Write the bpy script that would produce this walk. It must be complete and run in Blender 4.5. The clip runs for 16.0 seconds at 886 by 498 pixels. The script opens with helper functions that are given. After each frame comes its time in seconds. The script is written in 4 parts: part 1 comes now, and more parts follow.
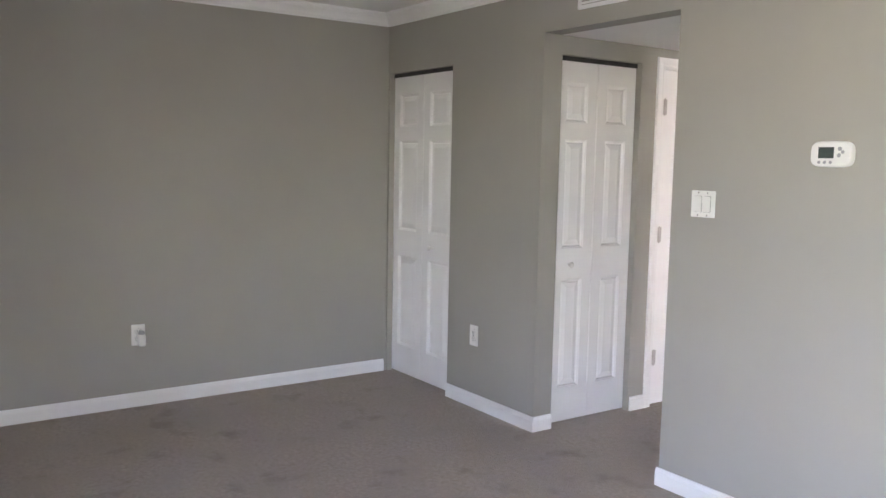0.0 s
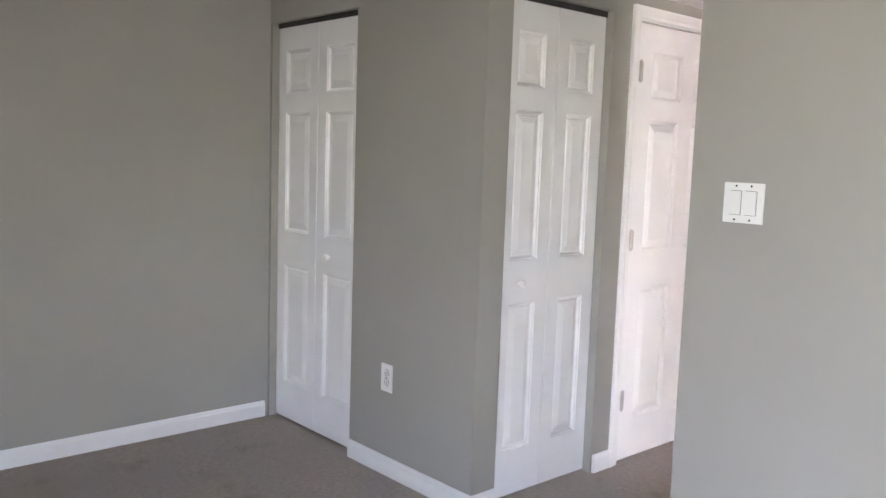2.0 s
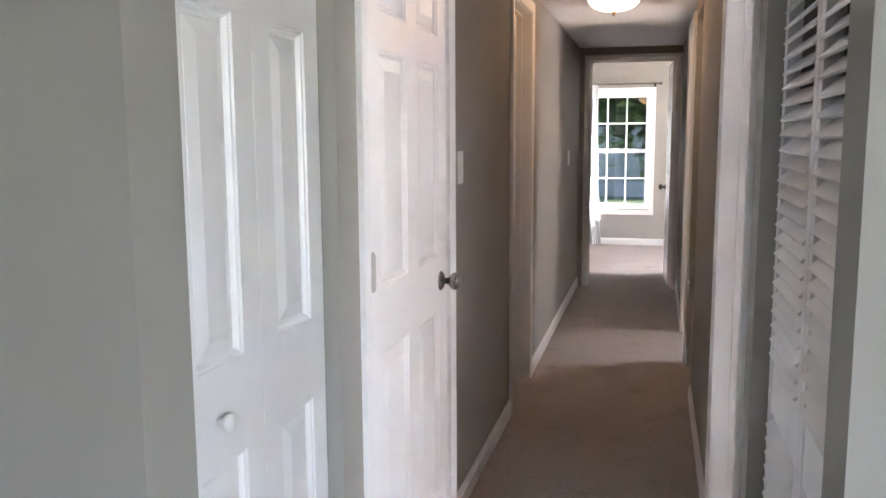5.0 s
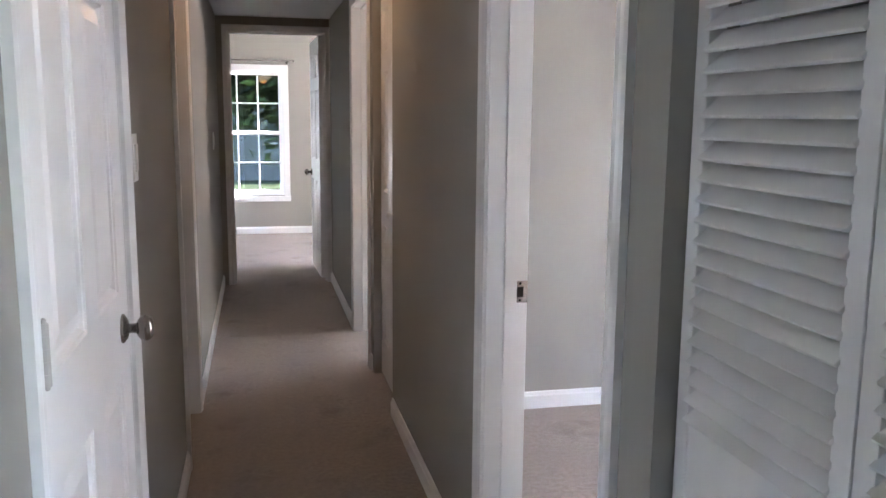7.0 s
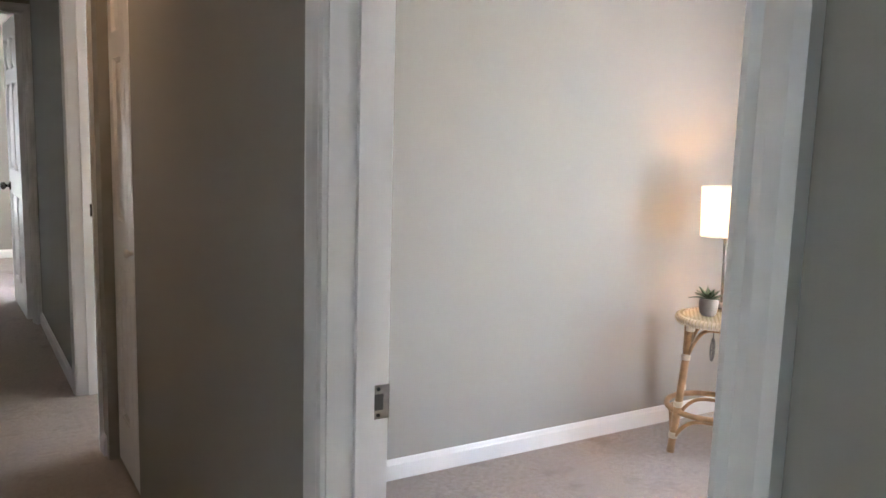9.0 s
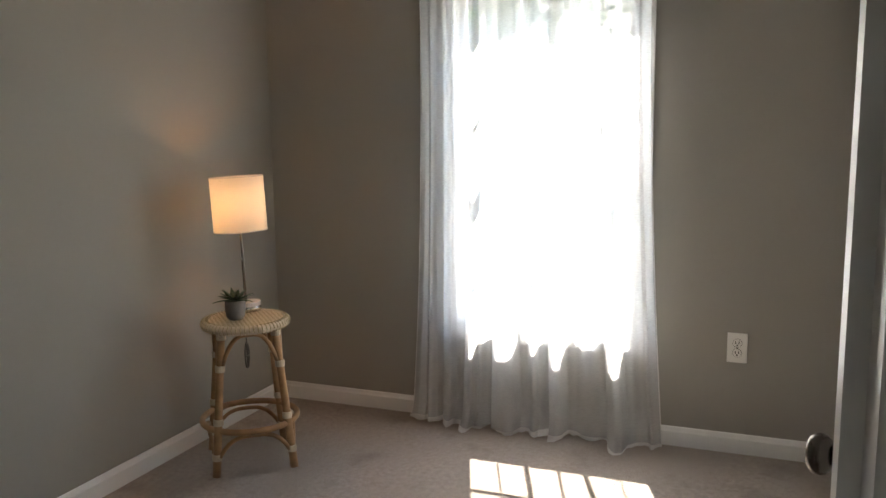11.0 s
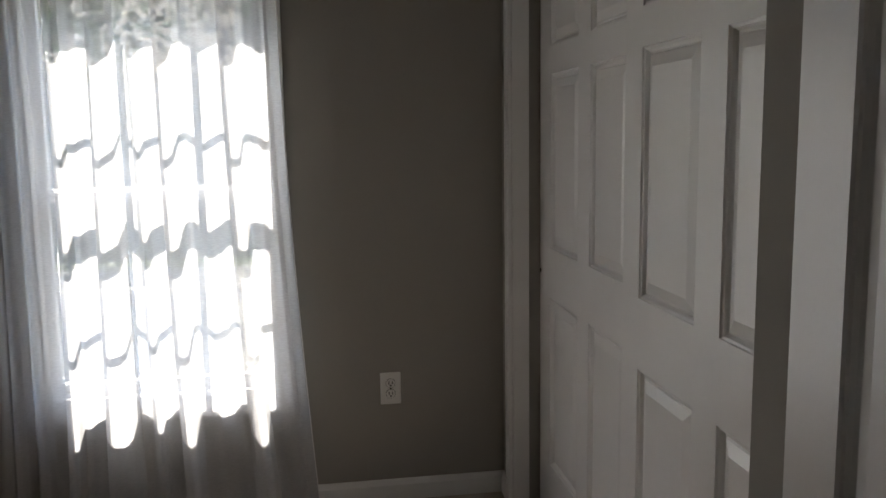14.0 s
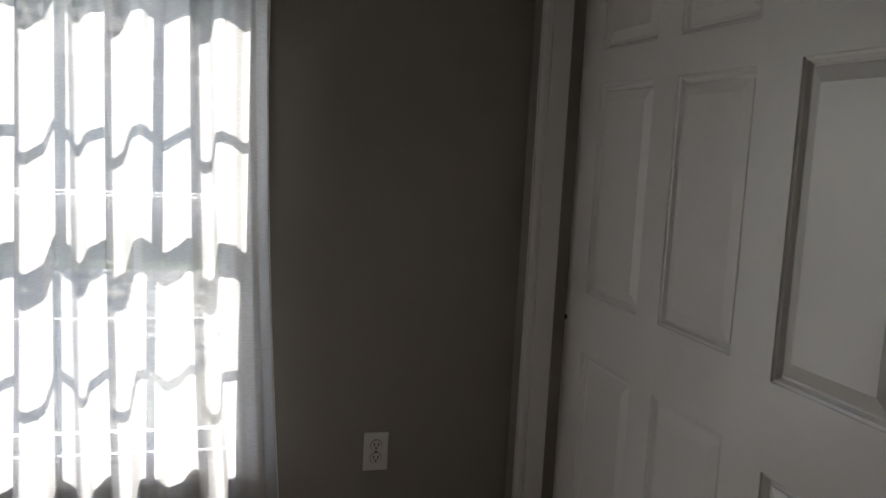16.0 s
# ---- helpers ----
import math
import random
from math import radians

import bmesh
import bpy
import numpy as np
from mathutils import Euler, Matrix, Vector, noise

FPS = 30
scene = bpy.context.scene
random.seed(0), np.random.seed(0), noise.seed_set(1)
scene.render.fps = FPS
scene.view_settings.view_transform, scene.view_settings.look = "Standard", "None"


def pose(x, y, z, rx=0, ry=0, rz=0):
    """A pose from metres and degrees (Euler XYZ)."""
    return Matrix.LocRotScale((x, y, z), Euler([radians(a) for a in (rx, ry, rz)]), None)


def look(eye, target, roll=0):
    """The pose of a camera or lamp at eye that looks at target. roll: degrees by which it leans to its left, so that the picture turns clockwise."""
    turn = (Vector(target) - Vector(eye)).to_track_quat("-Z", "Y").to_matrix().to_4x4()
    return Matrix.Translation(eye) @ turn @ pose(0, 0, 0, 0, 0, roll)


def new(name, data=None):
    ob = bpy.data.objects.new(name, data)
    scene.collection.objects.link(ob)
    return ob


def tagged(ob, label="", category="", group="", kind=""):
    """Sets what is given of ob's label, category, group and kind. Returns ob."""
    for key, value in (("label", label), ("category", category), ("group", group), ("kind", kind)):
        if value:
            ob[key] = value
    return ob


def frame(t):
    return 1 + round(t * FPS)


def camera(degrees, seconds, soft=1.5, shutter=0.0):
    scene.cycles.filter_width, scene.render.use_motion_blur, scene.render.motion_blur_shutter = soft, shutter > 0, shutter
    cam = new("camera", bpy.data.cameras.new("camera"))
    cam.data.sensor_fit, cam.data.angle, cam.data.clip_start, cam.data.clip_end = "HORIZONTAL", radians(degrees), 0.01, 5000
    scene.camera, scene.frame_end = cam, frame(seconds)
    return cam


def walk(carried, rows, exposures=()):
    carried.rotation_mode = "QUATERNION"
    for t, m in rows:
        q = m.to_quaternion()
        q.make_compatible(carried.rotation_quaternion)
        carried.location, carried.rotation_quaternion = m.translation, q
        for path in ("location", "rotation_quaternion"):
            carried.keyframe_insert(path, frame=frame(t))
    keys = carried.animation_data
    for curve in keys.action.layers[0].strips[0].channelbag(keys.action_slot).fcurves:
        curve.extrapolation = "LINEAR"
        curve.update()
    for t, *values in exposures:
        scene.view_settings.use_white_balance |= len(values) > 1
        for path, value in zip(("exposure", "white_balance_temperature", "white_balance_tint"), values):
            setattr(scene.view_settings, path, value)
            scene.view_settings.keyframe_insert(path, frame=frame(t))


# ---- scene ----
cam = camera(56.0, 16.0)
PATH = [
    (0, (3.361, -2.949, 1.468), (1.726, -1.816, 1.258), 1.1),
    (0.5, (3.157, -2.712, 1.439), (1.486, -1.636, 1.213), 1.1),
    (1, (2.882, -2.503, 1.439), (1.236, -1.391, 1.213), 1.1),
    (1.5, (2.576, -2.336, 1.425), (0.992, -1.134, 1.208), 1.2),
    (2, (2.255, -2.199, 1.415), (0.772, -0.877, 1.189), 1.9),
    (2.5, (1.906, -2.066, 1.425), (0.575, -0.592, 1.184), 1.0),
    (3, (1.62, -1.83, 1.412), (0.396, -0.267, 1.166), 1.3),
    (3.2, (1.506, -1.742, 1.421), (0.317, -0.153, 1.172), 1.4),
    (5.3, (0.557, -0.862, 1.385), (0.234, 1.093, 1.111), -1.0),
    (5.5, (0.486, -0.799, 1.396), (0.275, 1.171, 1.119), -1.4),
    (6, (0.374, -0.622, 1.386), (0.444, 1.355, 1.09), -0.7),
    (6.5, (0.335, -0.432, 1.387), (0.63, 1.522, 1.077), 0.4),
    (7, (0.297, -0.236, 1.377), (0.726, 1.692, 1.064), 0.5),
    (7.5, (0.257, 0.008, 1.386), (0.832, 1.9, 1.084), 0.5),
    (8, (0.240, 0.205, 1.392), (0.944, 2.048, 1.070), 0.8),
    (8.2, (0.26, 0.300, 1.381), (1.001, 2.131, 1.068), 1.1),
    (10.3, (0.455, 1.020, 1.375), (2.073, 2.192, 1.078), 1.4),
    (10.5, (0.462, 1.055, 1.370), (2.150, 2.123, 1.073), 1.2),
    (10.7, (0.475, 1.085, 1.365), (2.229, 2.027, 1.070), 0.3),
    (11, (0.492, 1.130, 1.365), (2.329, 1.862, 1.065), -0.7),
    (11.5, (0.492, 1.213, 1.374), (2.415, 1.659, 1.05), -1.3),
    (12, (0.535, 1.315, 1.362), (2.489, 1.587, 1.036), -0.2),
    (12.5, (0.672, 1.375, 1.398), (2.641, 1.549, 1.09), -0.3),
    (13, (0.772, 1.448, 1.396), (2.747, 1.449, 1.082), -0.0),
    (13.5, (0.839, 1.506, 1.397), (2.803, 1.303, 1.079), -0.0),
    (14, (0.92, 1.507, 1.408), (2.877, 1.202, 1.13), -0.9),
    (14.5, (1.066, 1.485, 1.423), (3.034, 1.203, 1.204), 0.4),
    (15, (1.208, 1.511, 1.423), (3.18, 1.251, 1.217), 1.8),
    (15.5, (1.396, 1.607, 1.435), (3.354, 1.261, 1.219), 2.1),
    (16, (1.52, 1.744, 1.412), (3.431, 1.209, 1.16), 2.9),
]
EXPOSURES = [(0, 5.78, 6800, 22), (1.5, 5.9, 6750, 22), (2.5, 5.8, 6550, 21), (3.2, 5.6, 6500, 20), (5.3, 6.0, 6200, 19), (6.5, 5.8, 5950, 17), (8.2, 5.75, 5850, 14), (9.4, 5.4, 6300, 10),
             (10.3, 4.5, 6800, 8), (10.5, 4.2, 6800, 8), (10.7, 3.85, 6850, 8), (11.0, 3.55, 6900, 8), (11.3, 2.85, 6900, 8), (11.6, 2.5, 6800, 8), (13.0, 2.3, 6700, 8), (14.0, 2.15, 6700, 10), (15.0, 1.85, 6650, 10), (16.0, 1.65, 6600, 10)]
walk(cam, [(t, look(e, g, r)) for t, e, g, r in PATH], EXPOSURES)

# ---- world and light ----
SUN_DIR = Vector((0.46, 0.17, 0.50)).normalized()
world = bpy.data.worlds.new("world")
scene.world = world
world.use_nodes = True
wn = world.node_tree
sky = wn.nodes.new("ShaderNodeTexSky")
sky.sky_type = "NISHITA"
sky.sun_disc = False
sky.sun_elevation = math.asin(SUN_DIR.z)
sky.sun_rotation = math.atan2(SUN_DIR.x, SUN_DIR.y)
wn.links.new(sky.outputs[0], wn.nodes["Background"].inputs[0])
wn.nodes["Background"].inputs[1].default_value = 0.15


def lamp(name, kind, m, energy, color, **kw):
    d = bpy.data.lights.new(name, kind)
    d.energy, d.color = energy, color
    if kind == "AREA":
        d.shape, d.size, d.size_y = "RECTANGLE", kw["w"], kw["h"]
    elif kind == "SUN":
        d.angle = radians(0.55)
    else:
        d.shadow_soft_size = kw["r"]
    ob = new(name, d)
    ob.matrix_world = m
    return ob


lamp("sun", "SUN", look(SUN_DIR * 30, (0, 0, 0)), 5.0, (1.0, 0.94, 0.86))
# daylight through the openings: living room glazing, the two bedrooms' windows
lamp("daylight_living", "AREA", look((3.65, -3.72, 1.35), (3.3, 0, 1.2)), 1.15, (0.98, 0.97, 1.0), w=1.06, h=1.65)
lamp("daylight_side", "AREA", look((3.93, 5.2, 1.2), (0, 4.9, 0.7)), 0.13, (0.92, 0.96, 1.0), w=0.8, h=1.4)
lamp("daylight_end", "AREA", look((0.20, 9.70, 1.25), (0.2, 6, 0.6)), 0.03, (0.94, 0.97, 1.0), w=0.8, h=1.4)
lamp("daylight_end_side", "AREA", look((2.48, 7.65, 1.3), (-1, 7.65, 1.0)), 0.10, (0.94, 0.97, 1.0), w=1.2, h=1.4)
# electric lamps that are switched on
lamp("hall_bulb", "POINT", pose(0.44, 3.62, 2.03), 0.040, (1.0, 0.42, 0.12), r=0.06)
lamp("table_bulb", "POINT", pose(3.352, 3.172, 1.05), 0.14, (1.0, 0.43, 0.14), r=0.03)


# ---- materials ----
def material(name, color, rough=0.5, metal=0.0, var=0.06, scale=3.0, bump=0.0, bump_scale=200.0, spec=0.5, coat=0.0, island=False):
    m = bpy.data.materials.new(name)
    m.use_nodes = True
    nt = m.node_tree
    b = nt.nodes["Principled BSDF"]
    b.inputs["Roughness"].default_value = rough
    b.inputs["Metallic"].default_value = metal
    b.inputs["Specular IOR Level"].default_value = spec
    b.inputs["Coat Weight"].default_value = coat
    b.inputs["Coat Roughness"].default_value = 0.34
    tc = nt.nodes.new("ShaderNodeTexCoord")
    geo = nt.nodes.new("ShaderNodeNewGeometry")
    n1 = nt.nodes.new("ShaderNodeTexNoise")
    n1.inputs["Scale"].default_value = scale
    n1.inputs["Detail"].default_value = 5
    nt.links.new(geo.outputs["Position"], n1.inputs["Vector"])
    ramp = nt.nodes.new("ShaderNodeValToRGB")
    ramp.color_ramp.elements[0].position, ramp.color_ramp.elements[1].position = 0.3, 0.7
    ramp.color_ramp.elements[0].color = (*[c * (1 - var) for c in color], 1)
    ramp.color_ramp.elements[1].color = (*[min(1, c * (1 + var)) for c in color], 1)
    nt.links.new(n1.outputs["Fac"], ramp.inputs["Fac"])
    nt.links.new(ramp.outputs["Color"], b.inputs["Base Color"])
    if bump:
        n2 = nt.nodes.new("ShaderNodeTexNoise")
        n2.inputs["Scale"].default_value = bump_scale
        n2.inputs["Detail"].default_value = 3
        nt.links.new(geo.outputs["Position"], n2.inputs["Vector"])
        bp = nt.nodes.new("ShaderNodeBump")
        bp.inputs["Strength"].default_value = bump
        bp.inputs["Distance"].default_value = 0.002
        nt.links.new(n2.outputs["Fac"], bp.inputs["Height"])
        nt.links.new(bp.outputs["Normal"], b.inputs["Normal"])
    return m


def carpet_material():
    m = bpy.data.materials.new("carpet")
    m.use_nodes = True
    nt = m.node_tree
    b = nt.nodes["Principled BSDF"]
    b.inputs["Roughness"].default_value = 1.0
    b.inputs["Specular IOR Level"].default_value = 0.05
    b.inputs["Sheen Weight"].default_value = 0.15
    geo = nt.nodes.new("ShaderNodeNewGeometry")

    def noise_tex(scale, detail, lo, hi):
        n = nt.nodes.new("ShaderNodeTexNoise")
        n.inputs["Scale"].default_value = scale
        n.inputs["Detail"].default_value = detail
        n.inputs["Roughness"].default_value = 0.6
        nt.links.new(geo.outputs["Position"], n.inputs["Vector"])
        r = nt.nodes.new("ShaderNodeMapRange")
        r.inputs["From Min"].default_value, r.inputs["From Max"].default_value = lo, hi
        nt.links.new(n.outputs["Fac"], r.inputs["Value"])
        return r.outputs["Result"], n.outputs["Fac"]

    def mix(fac, a, bcol):
        x = nt.nodes.new("ShaderNodeMix")
        x.data_type = "RGBA"
        nt.links.new(fac, x.inputs["Factor"])
        for sock, v in ((x.inputs["A"], a), (x.inputs["B"], bcol)):
            if isinstance(v, tuple):
                sock.default_value = (*v, 1)
            else:
                nt.links.new(v, sock)
        return x.outputs["Result"]

    pile, pile_h = noise_tex(46, 6, 0.32, 0.68)
    traffic, _ = noise_tex(2.2, 4, 0.35, 0.7)
    spots, _ = noise_tex(4.0, 8, 0.56, 0.74)
    tufts, tuft_h = noise_tex(260, 3, 0.25, 0.75)
    c = mix(pile, (0.40, 0.338, 0.295), (0.57, 0.495, 0.44))
    c2 = mix(traffic, c, (0.45, 0.388, 0.342))
    c3 = mix(spots, c2, (0.33, 0.275, 0.235))
    x = nt.nodes.new("ShaderNodeMix")
    x.data_type, x.blend_type = "RGBA", "MULTIPLY"
    x.inputs["Factor"].default_value = 0.6
    nt.links.new(c3, x.inputs["A"])
    g = mix(tufts, (0.55, 0.55, 0.55), (1.2, 1.2, 1.2))
    nt.links.new(g, x.inputs["B"])
    nt.links.new(x.outputs["Result"], b.inputs["Base Color"])
    bp = nt.nodes.new("ShaderNodeBump")
    bp.inputs["Strength"].default_value = 0.8
    bp.inputs["Distance"].default_value = 0.01
    nt.links.new(tuft_h, bp.inputs["Height"])
    clumps = nt.nodes.new("ShaderNodeBump")
    clumps.inputs["Strength"].default_value = 0.4
    clumps.inputs["Distance"].default_value = 0.02
    nt.links.new(pile_h, clumps.inputs["Height"])
    nt.links.new(bp.outputs["Normal"], clumps.inputs["Normal"])
    nt.links.new(clumps.outputs["Normal"], b.inputs["Normal"])
    return m


def sheer_material(name, color, clear, through_light):
    m = bpy.data.materials.new(name)
    m.use_nodes = True
    nt = m.node_tree
    out = nt.nodes["Material Output"]
    nt.nodes.remove(nt.nodes["Principled BSDF"])
    d = nt.nodes.new("ShaderNodeBsdfDiffuse")
    t = nt.nodes.new("ShaderNodeBsdfTranslucent")
    c = nt.nodes.new("ShaderNodeBsdfTransparent")
    d.inputs[0].default_value = t.inputs[0].default_value = (*color, 1)
    a = nt.nodes.new("ShaderNodeMixShader")
    a.inputs[0].default_value = through_light
    nt.links.new(d.outputs[0], a.inputs[1])
    nt.links.new(t.outputs[0], a.inputs[2])
    e = nt.nodes.new("ShaderNodeMixShader")
    # woven threads let a little more or less light through
    tc = nt.nodes.new("ShaderNodeTexCoord")
    mp = nt.nodes.new("ShaderNodeMapping")
    mp.inputs["Scale"].default_value = (60, 60, 700)
    n = nt.nodes.new("ShaderNodeTexNoise")
    n.inputs["Scale"].default_value = 1.0
    n.inputs["Detail"].default_value = 2
    nt.links.new(tc.outputs["Object"], mp.inputs["Vector"])
    nt.links.new(mp.outputs["Vector"], n.inputs["Vector"])
    r = nt.nodes.new("ShaderNodeMapRange")
    r.inputs["To Min"].default_value, r.inputs["To Max"].default_value = clear * 0.6, clear * 1.4
    nt.links.new(n.outputs["Fac"], r.inputs["Value"])
    nt.links.new(r.outputs["Result"], e.inputs[0])
    nt.links.new(a.outputs[0], e.inputs[1])
    nt.links.new(c.outputs[0], e.inputs[2])
    nt.links.new(e.outputs[0], out.inputs[0])
    return m


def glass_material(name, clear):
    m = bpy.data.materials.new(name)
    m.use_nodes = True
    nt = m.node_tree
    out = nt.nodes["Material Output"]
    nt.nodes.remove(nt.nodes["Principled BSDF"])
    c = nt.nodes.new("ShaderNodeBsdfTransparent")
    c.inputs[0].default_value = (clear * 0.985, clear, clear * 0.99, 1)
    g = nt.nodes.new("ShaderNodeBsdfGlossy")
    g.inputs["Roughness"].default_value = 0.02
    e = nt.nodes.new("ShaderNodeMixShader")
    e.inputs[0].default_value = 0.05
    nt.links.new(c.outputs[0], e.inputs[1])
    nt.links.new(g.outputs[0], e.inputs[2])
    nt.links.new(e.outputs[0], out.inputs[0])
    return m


def glow_material(name, color, strength, base):
    m = material(name, base, 0.4, var=0.02)
    b = m.node_tree.nodes["Principled BSDF"]
    b.inputs["Emission Color"].default_value = (*color, 1)
    b.inputs["Emission Strength"].default_value = strength
    return m


def weave_material(name, a, b2, scale):
    m = material(name, a, 0.6)
    nt = m.node_tree
    b = nt.nodes["Principled BSDF"]
    tc = nt.nodes.new("ShaderNodeTexCoord")
    w = nt.nodes.new("ShaderNodeTexChecker")
    w.inputs["Scale"].default_value = scale
    w.inputs["Color1"].default_value = (*a, 1)
    w.inputs["Color2"].default_value = (*b2, 1)
    nt.links.new(tc.outputs["Object"], w.inputs["Vector"])
    nt.links.new(w.outputs["Color"], b.inputs["Base Color"])
    bp = nt.nodes.new("ShaderNodeBump")
    bp.inputs["Strength"].default_value = 0.5
    bp.inputs["Distance"].default_value = 0.002
    nt.links.new(w.outputs["Fac"], bp.inputs["Height"])
    nt.links.new(bp.outputs["Normal"], b.inputs["Normal"])
    return m


SMUDGE = material("scuff_grey", (0.50, 0.49, 0.47), 0.6, var=0.25, scale=60)
WALL = material("wall_paint", (0.352, 0.338, 0.305), 0.75, var=0.03, scale=1.3, bump=0.12, bump_scale=350, spec=0.25)
CEIL = material("ceiling_paint", (0.80, 0.79, 0.77), 0.9, var=0.03, scale=2, bump=0.25, bump_scale=120, spec=0.2)
TRIM = material("trim_paint", (0.82, 0.82, 0.81), 0.42, var=0.02, scale=6, bump=0.04, bump_scale=90, coat=0.6)
DOORP = material("door_paint", (0.84, 0.835, 0.83), 0.42, var=0.025, scale=5, bump=0.06, bump_scale=160, spec=0.6, coat=1.0)
LOUV = material("louver_paint", (0.81, 0.80, 0.79), 0.5, var=0.04, scale=7, bump=0.08, bump_scale=130)
PLASTIC = material("white_plastic", (0.80, 0.79, 0.76), 0.35, var=0.02, scale=20)
SLOT = material("dark_slot", (0.05, 0.045, 0.04), 0.6, var=0.1)
NICKEL = material("brushed_nickel", (0.30, 0.28, 0.26), 0.24, metal=1.0, var=0.12, scale=25)
HINGE = material("satin_nickel", (0.52, 0.50, 0.48), 0.45, metal=0.85, var=0.12, scale=25)
BRONZE = material("dark_nickel", (0.20, 0.185, 0.17), 0.25, metal=1.0, var=0.15, scale=25)
BRASS = material("brass", (0.62, 0.45, 0.22), 0.3, metal=1.0, var=0.1, scale=20)
CARPET = carpet_material()
DARK = material("track_metal", (0.06, 0.06, 0.06), 0.5, metal=0.6, var=0.2, scale=20)
SCREEN = material("lcd_screen", (0.06, 0.075, 0.07), 0.25, var=0.1, scale=30)
BUTTON = material("grey_button", (0.35, 0.35, 0.36), 0.5, var=0.05, scale=30)
SHEER = sheer_material("sheer_cotton", (0.74, 0.752, 0.775), 0.38, 0.70)
HEM = sheer_material("sheer_hem", (0.88, 0.88, 0.88), 0.15, 0.45)
GLASS = glass_material("window_glass", 0.96)
# clear glass darkened so the sunlit view behind it stays dim, not a real tint
DIMMED_GLASS = glass_material("view_dimming_glass", 0.30)
VINYL = material("window_vinyl", (0.82, 0.83, 0.84), 0.4, var=0.02, scale=8)
RATTAN = material("rattan_pole", (0.40, 0.235, 0.115), 0.45, var=0.28, scale=18, bump=0.15, bump_scale=60)
BINDING = material("cane_binding", (0.66, 0.57, 0.44), 0.55, var=0.15, scale=60, bump=0.3, bump_scale=220)
WEAVE = weave_material("woven_cane", (0.62, 0.53, 0.36), (0.42, 0.345, 0.21), 85)
POT = material("concrete_pot", (0.22, 0.205, 0.20), 0.8, var=0.12, scale=40, bump=0.2, bump_scale=150)
LEAF = material("succulent_leaf", (0.035, 0.075, 0.04), 0.5, var=0.35, scale=30)
SOIL = material("potting_soil", (0.05, 0.04, 0.03), 0.95, var=0.3, scale=80, bump=0.5, bump_scale=200)
MARBLE = material("white_marble", (0.68, 0.66, 0.64), 0.25, var=0.12, scale=18)
CHROME = material("chrome", (0.6, 0.59, 0.57), 0.15, metal=1.0, var=0.05, scale=30)
SHADE = sheer_material("lamp_shade_linen", (0.86, 0.81, 0.75), 0.004, 0.5)
CORD = material("power_cord", (0.16, 0.16, 0.15), 0.5, var=0.1, scale=30)
GLOBE = glow_material("frosted_glass_globe", (1.0, 0.78, 0.48), 0.12, (0.85, 0.8, 0.7))
BARK = material("bark", (0.13, 0.10, 0.075), 0.9, var=0.3, scale=12, bump=0.8, bump_scale=30)
TREE1 = material("leaf_green", (0.09, 0.15, 0.035), 0.6, var=0.45, scale=2.5)
TREE2 = material("leaf_dark", (0.03, 0.052, 0.02), 0.6, var=0.45, scale=2.5)
GRASS = material("lawn", (0.06, 0.085, 0.03), 0.95, var=0.3, scale=1.5, bump=0.6, bump_scale=40)
SIDING = material("siding", (0.20, 0.20, 0.19), 0.7, var=0.05, scale=1.2)
ROOFM = material("roof_shingle", (0.15, 0.135, 0.125), 0.9, var=0.25, scale=9)
STONE = material("pale_gravel", (0.22, 0.21, 0.19), 0.95, var=0.2, scale=8, bump=0.5, bump_scale=60)
SHED = material("shed_paint", (0.22, 0.23, 0.23), 0.6, var=0.08, scale=2)


# ---- mesh helpers ----
def part(name, bm, mat, parent=None, label="", smooth=False):
    me = bpy.data.meshes.new(name)
    bm.normal_update()
    bm.to_mesh(me)
    bm.free()
    me.materials.append(mat)
    if smooth:
        for p in me.polygons:
            p.use_smooth = True
    ob = new(name, me)
    if parent is not None:
        ob.parent = parent
    if label:
        tagged(ob, label)
    return ob


def again(ob, m, parent=None):
    """Another object on the same mesh."""
    o = new(ob.name.split(".")[0], ob.data)
    o.parent = parent if parent is not None else ob.parent
    o.matrix_basis = m
    return o


def thing(name, m, label, category, group="", kind=""):
    ob = new(name)
    ob.empty_display_size = 0.1
    ob.matrix_world = m
    return tagged(ob, label, category, group, kind)


def add_box(bm, x0, x1, y0, y1, z0, z1, bevel=0.0):
    r = bmesh.ops.create_cube(bm, size=1)
    vs = r["verts"]
    for v in vs:
        v.co = Vector(((x0 + x1) / 2 + v.co.x * (x1 - x0), (y0 + y1) / 2 + v.co.y * (y1 - y0), (z0 + z1) / 2 + v.co.z * (z1 - z0)))
    if bevel:
        es = list({e for v in vs for e in v.link_edges})
        bmesh.ops.bevel(bm, geom=es, offset=bevel, segments=2, affect="EDGES", profile=0.6)


def box(x0, x1, y0, y1, z0, z1, bevel=0.0):
    bm = bmesh.new()
    add_box(bm, min(x0, x1), max(x0, x1), min(y0, y1), max(y0, y1), min(z0, z1), max(z0, z1), bevel)
    return bm


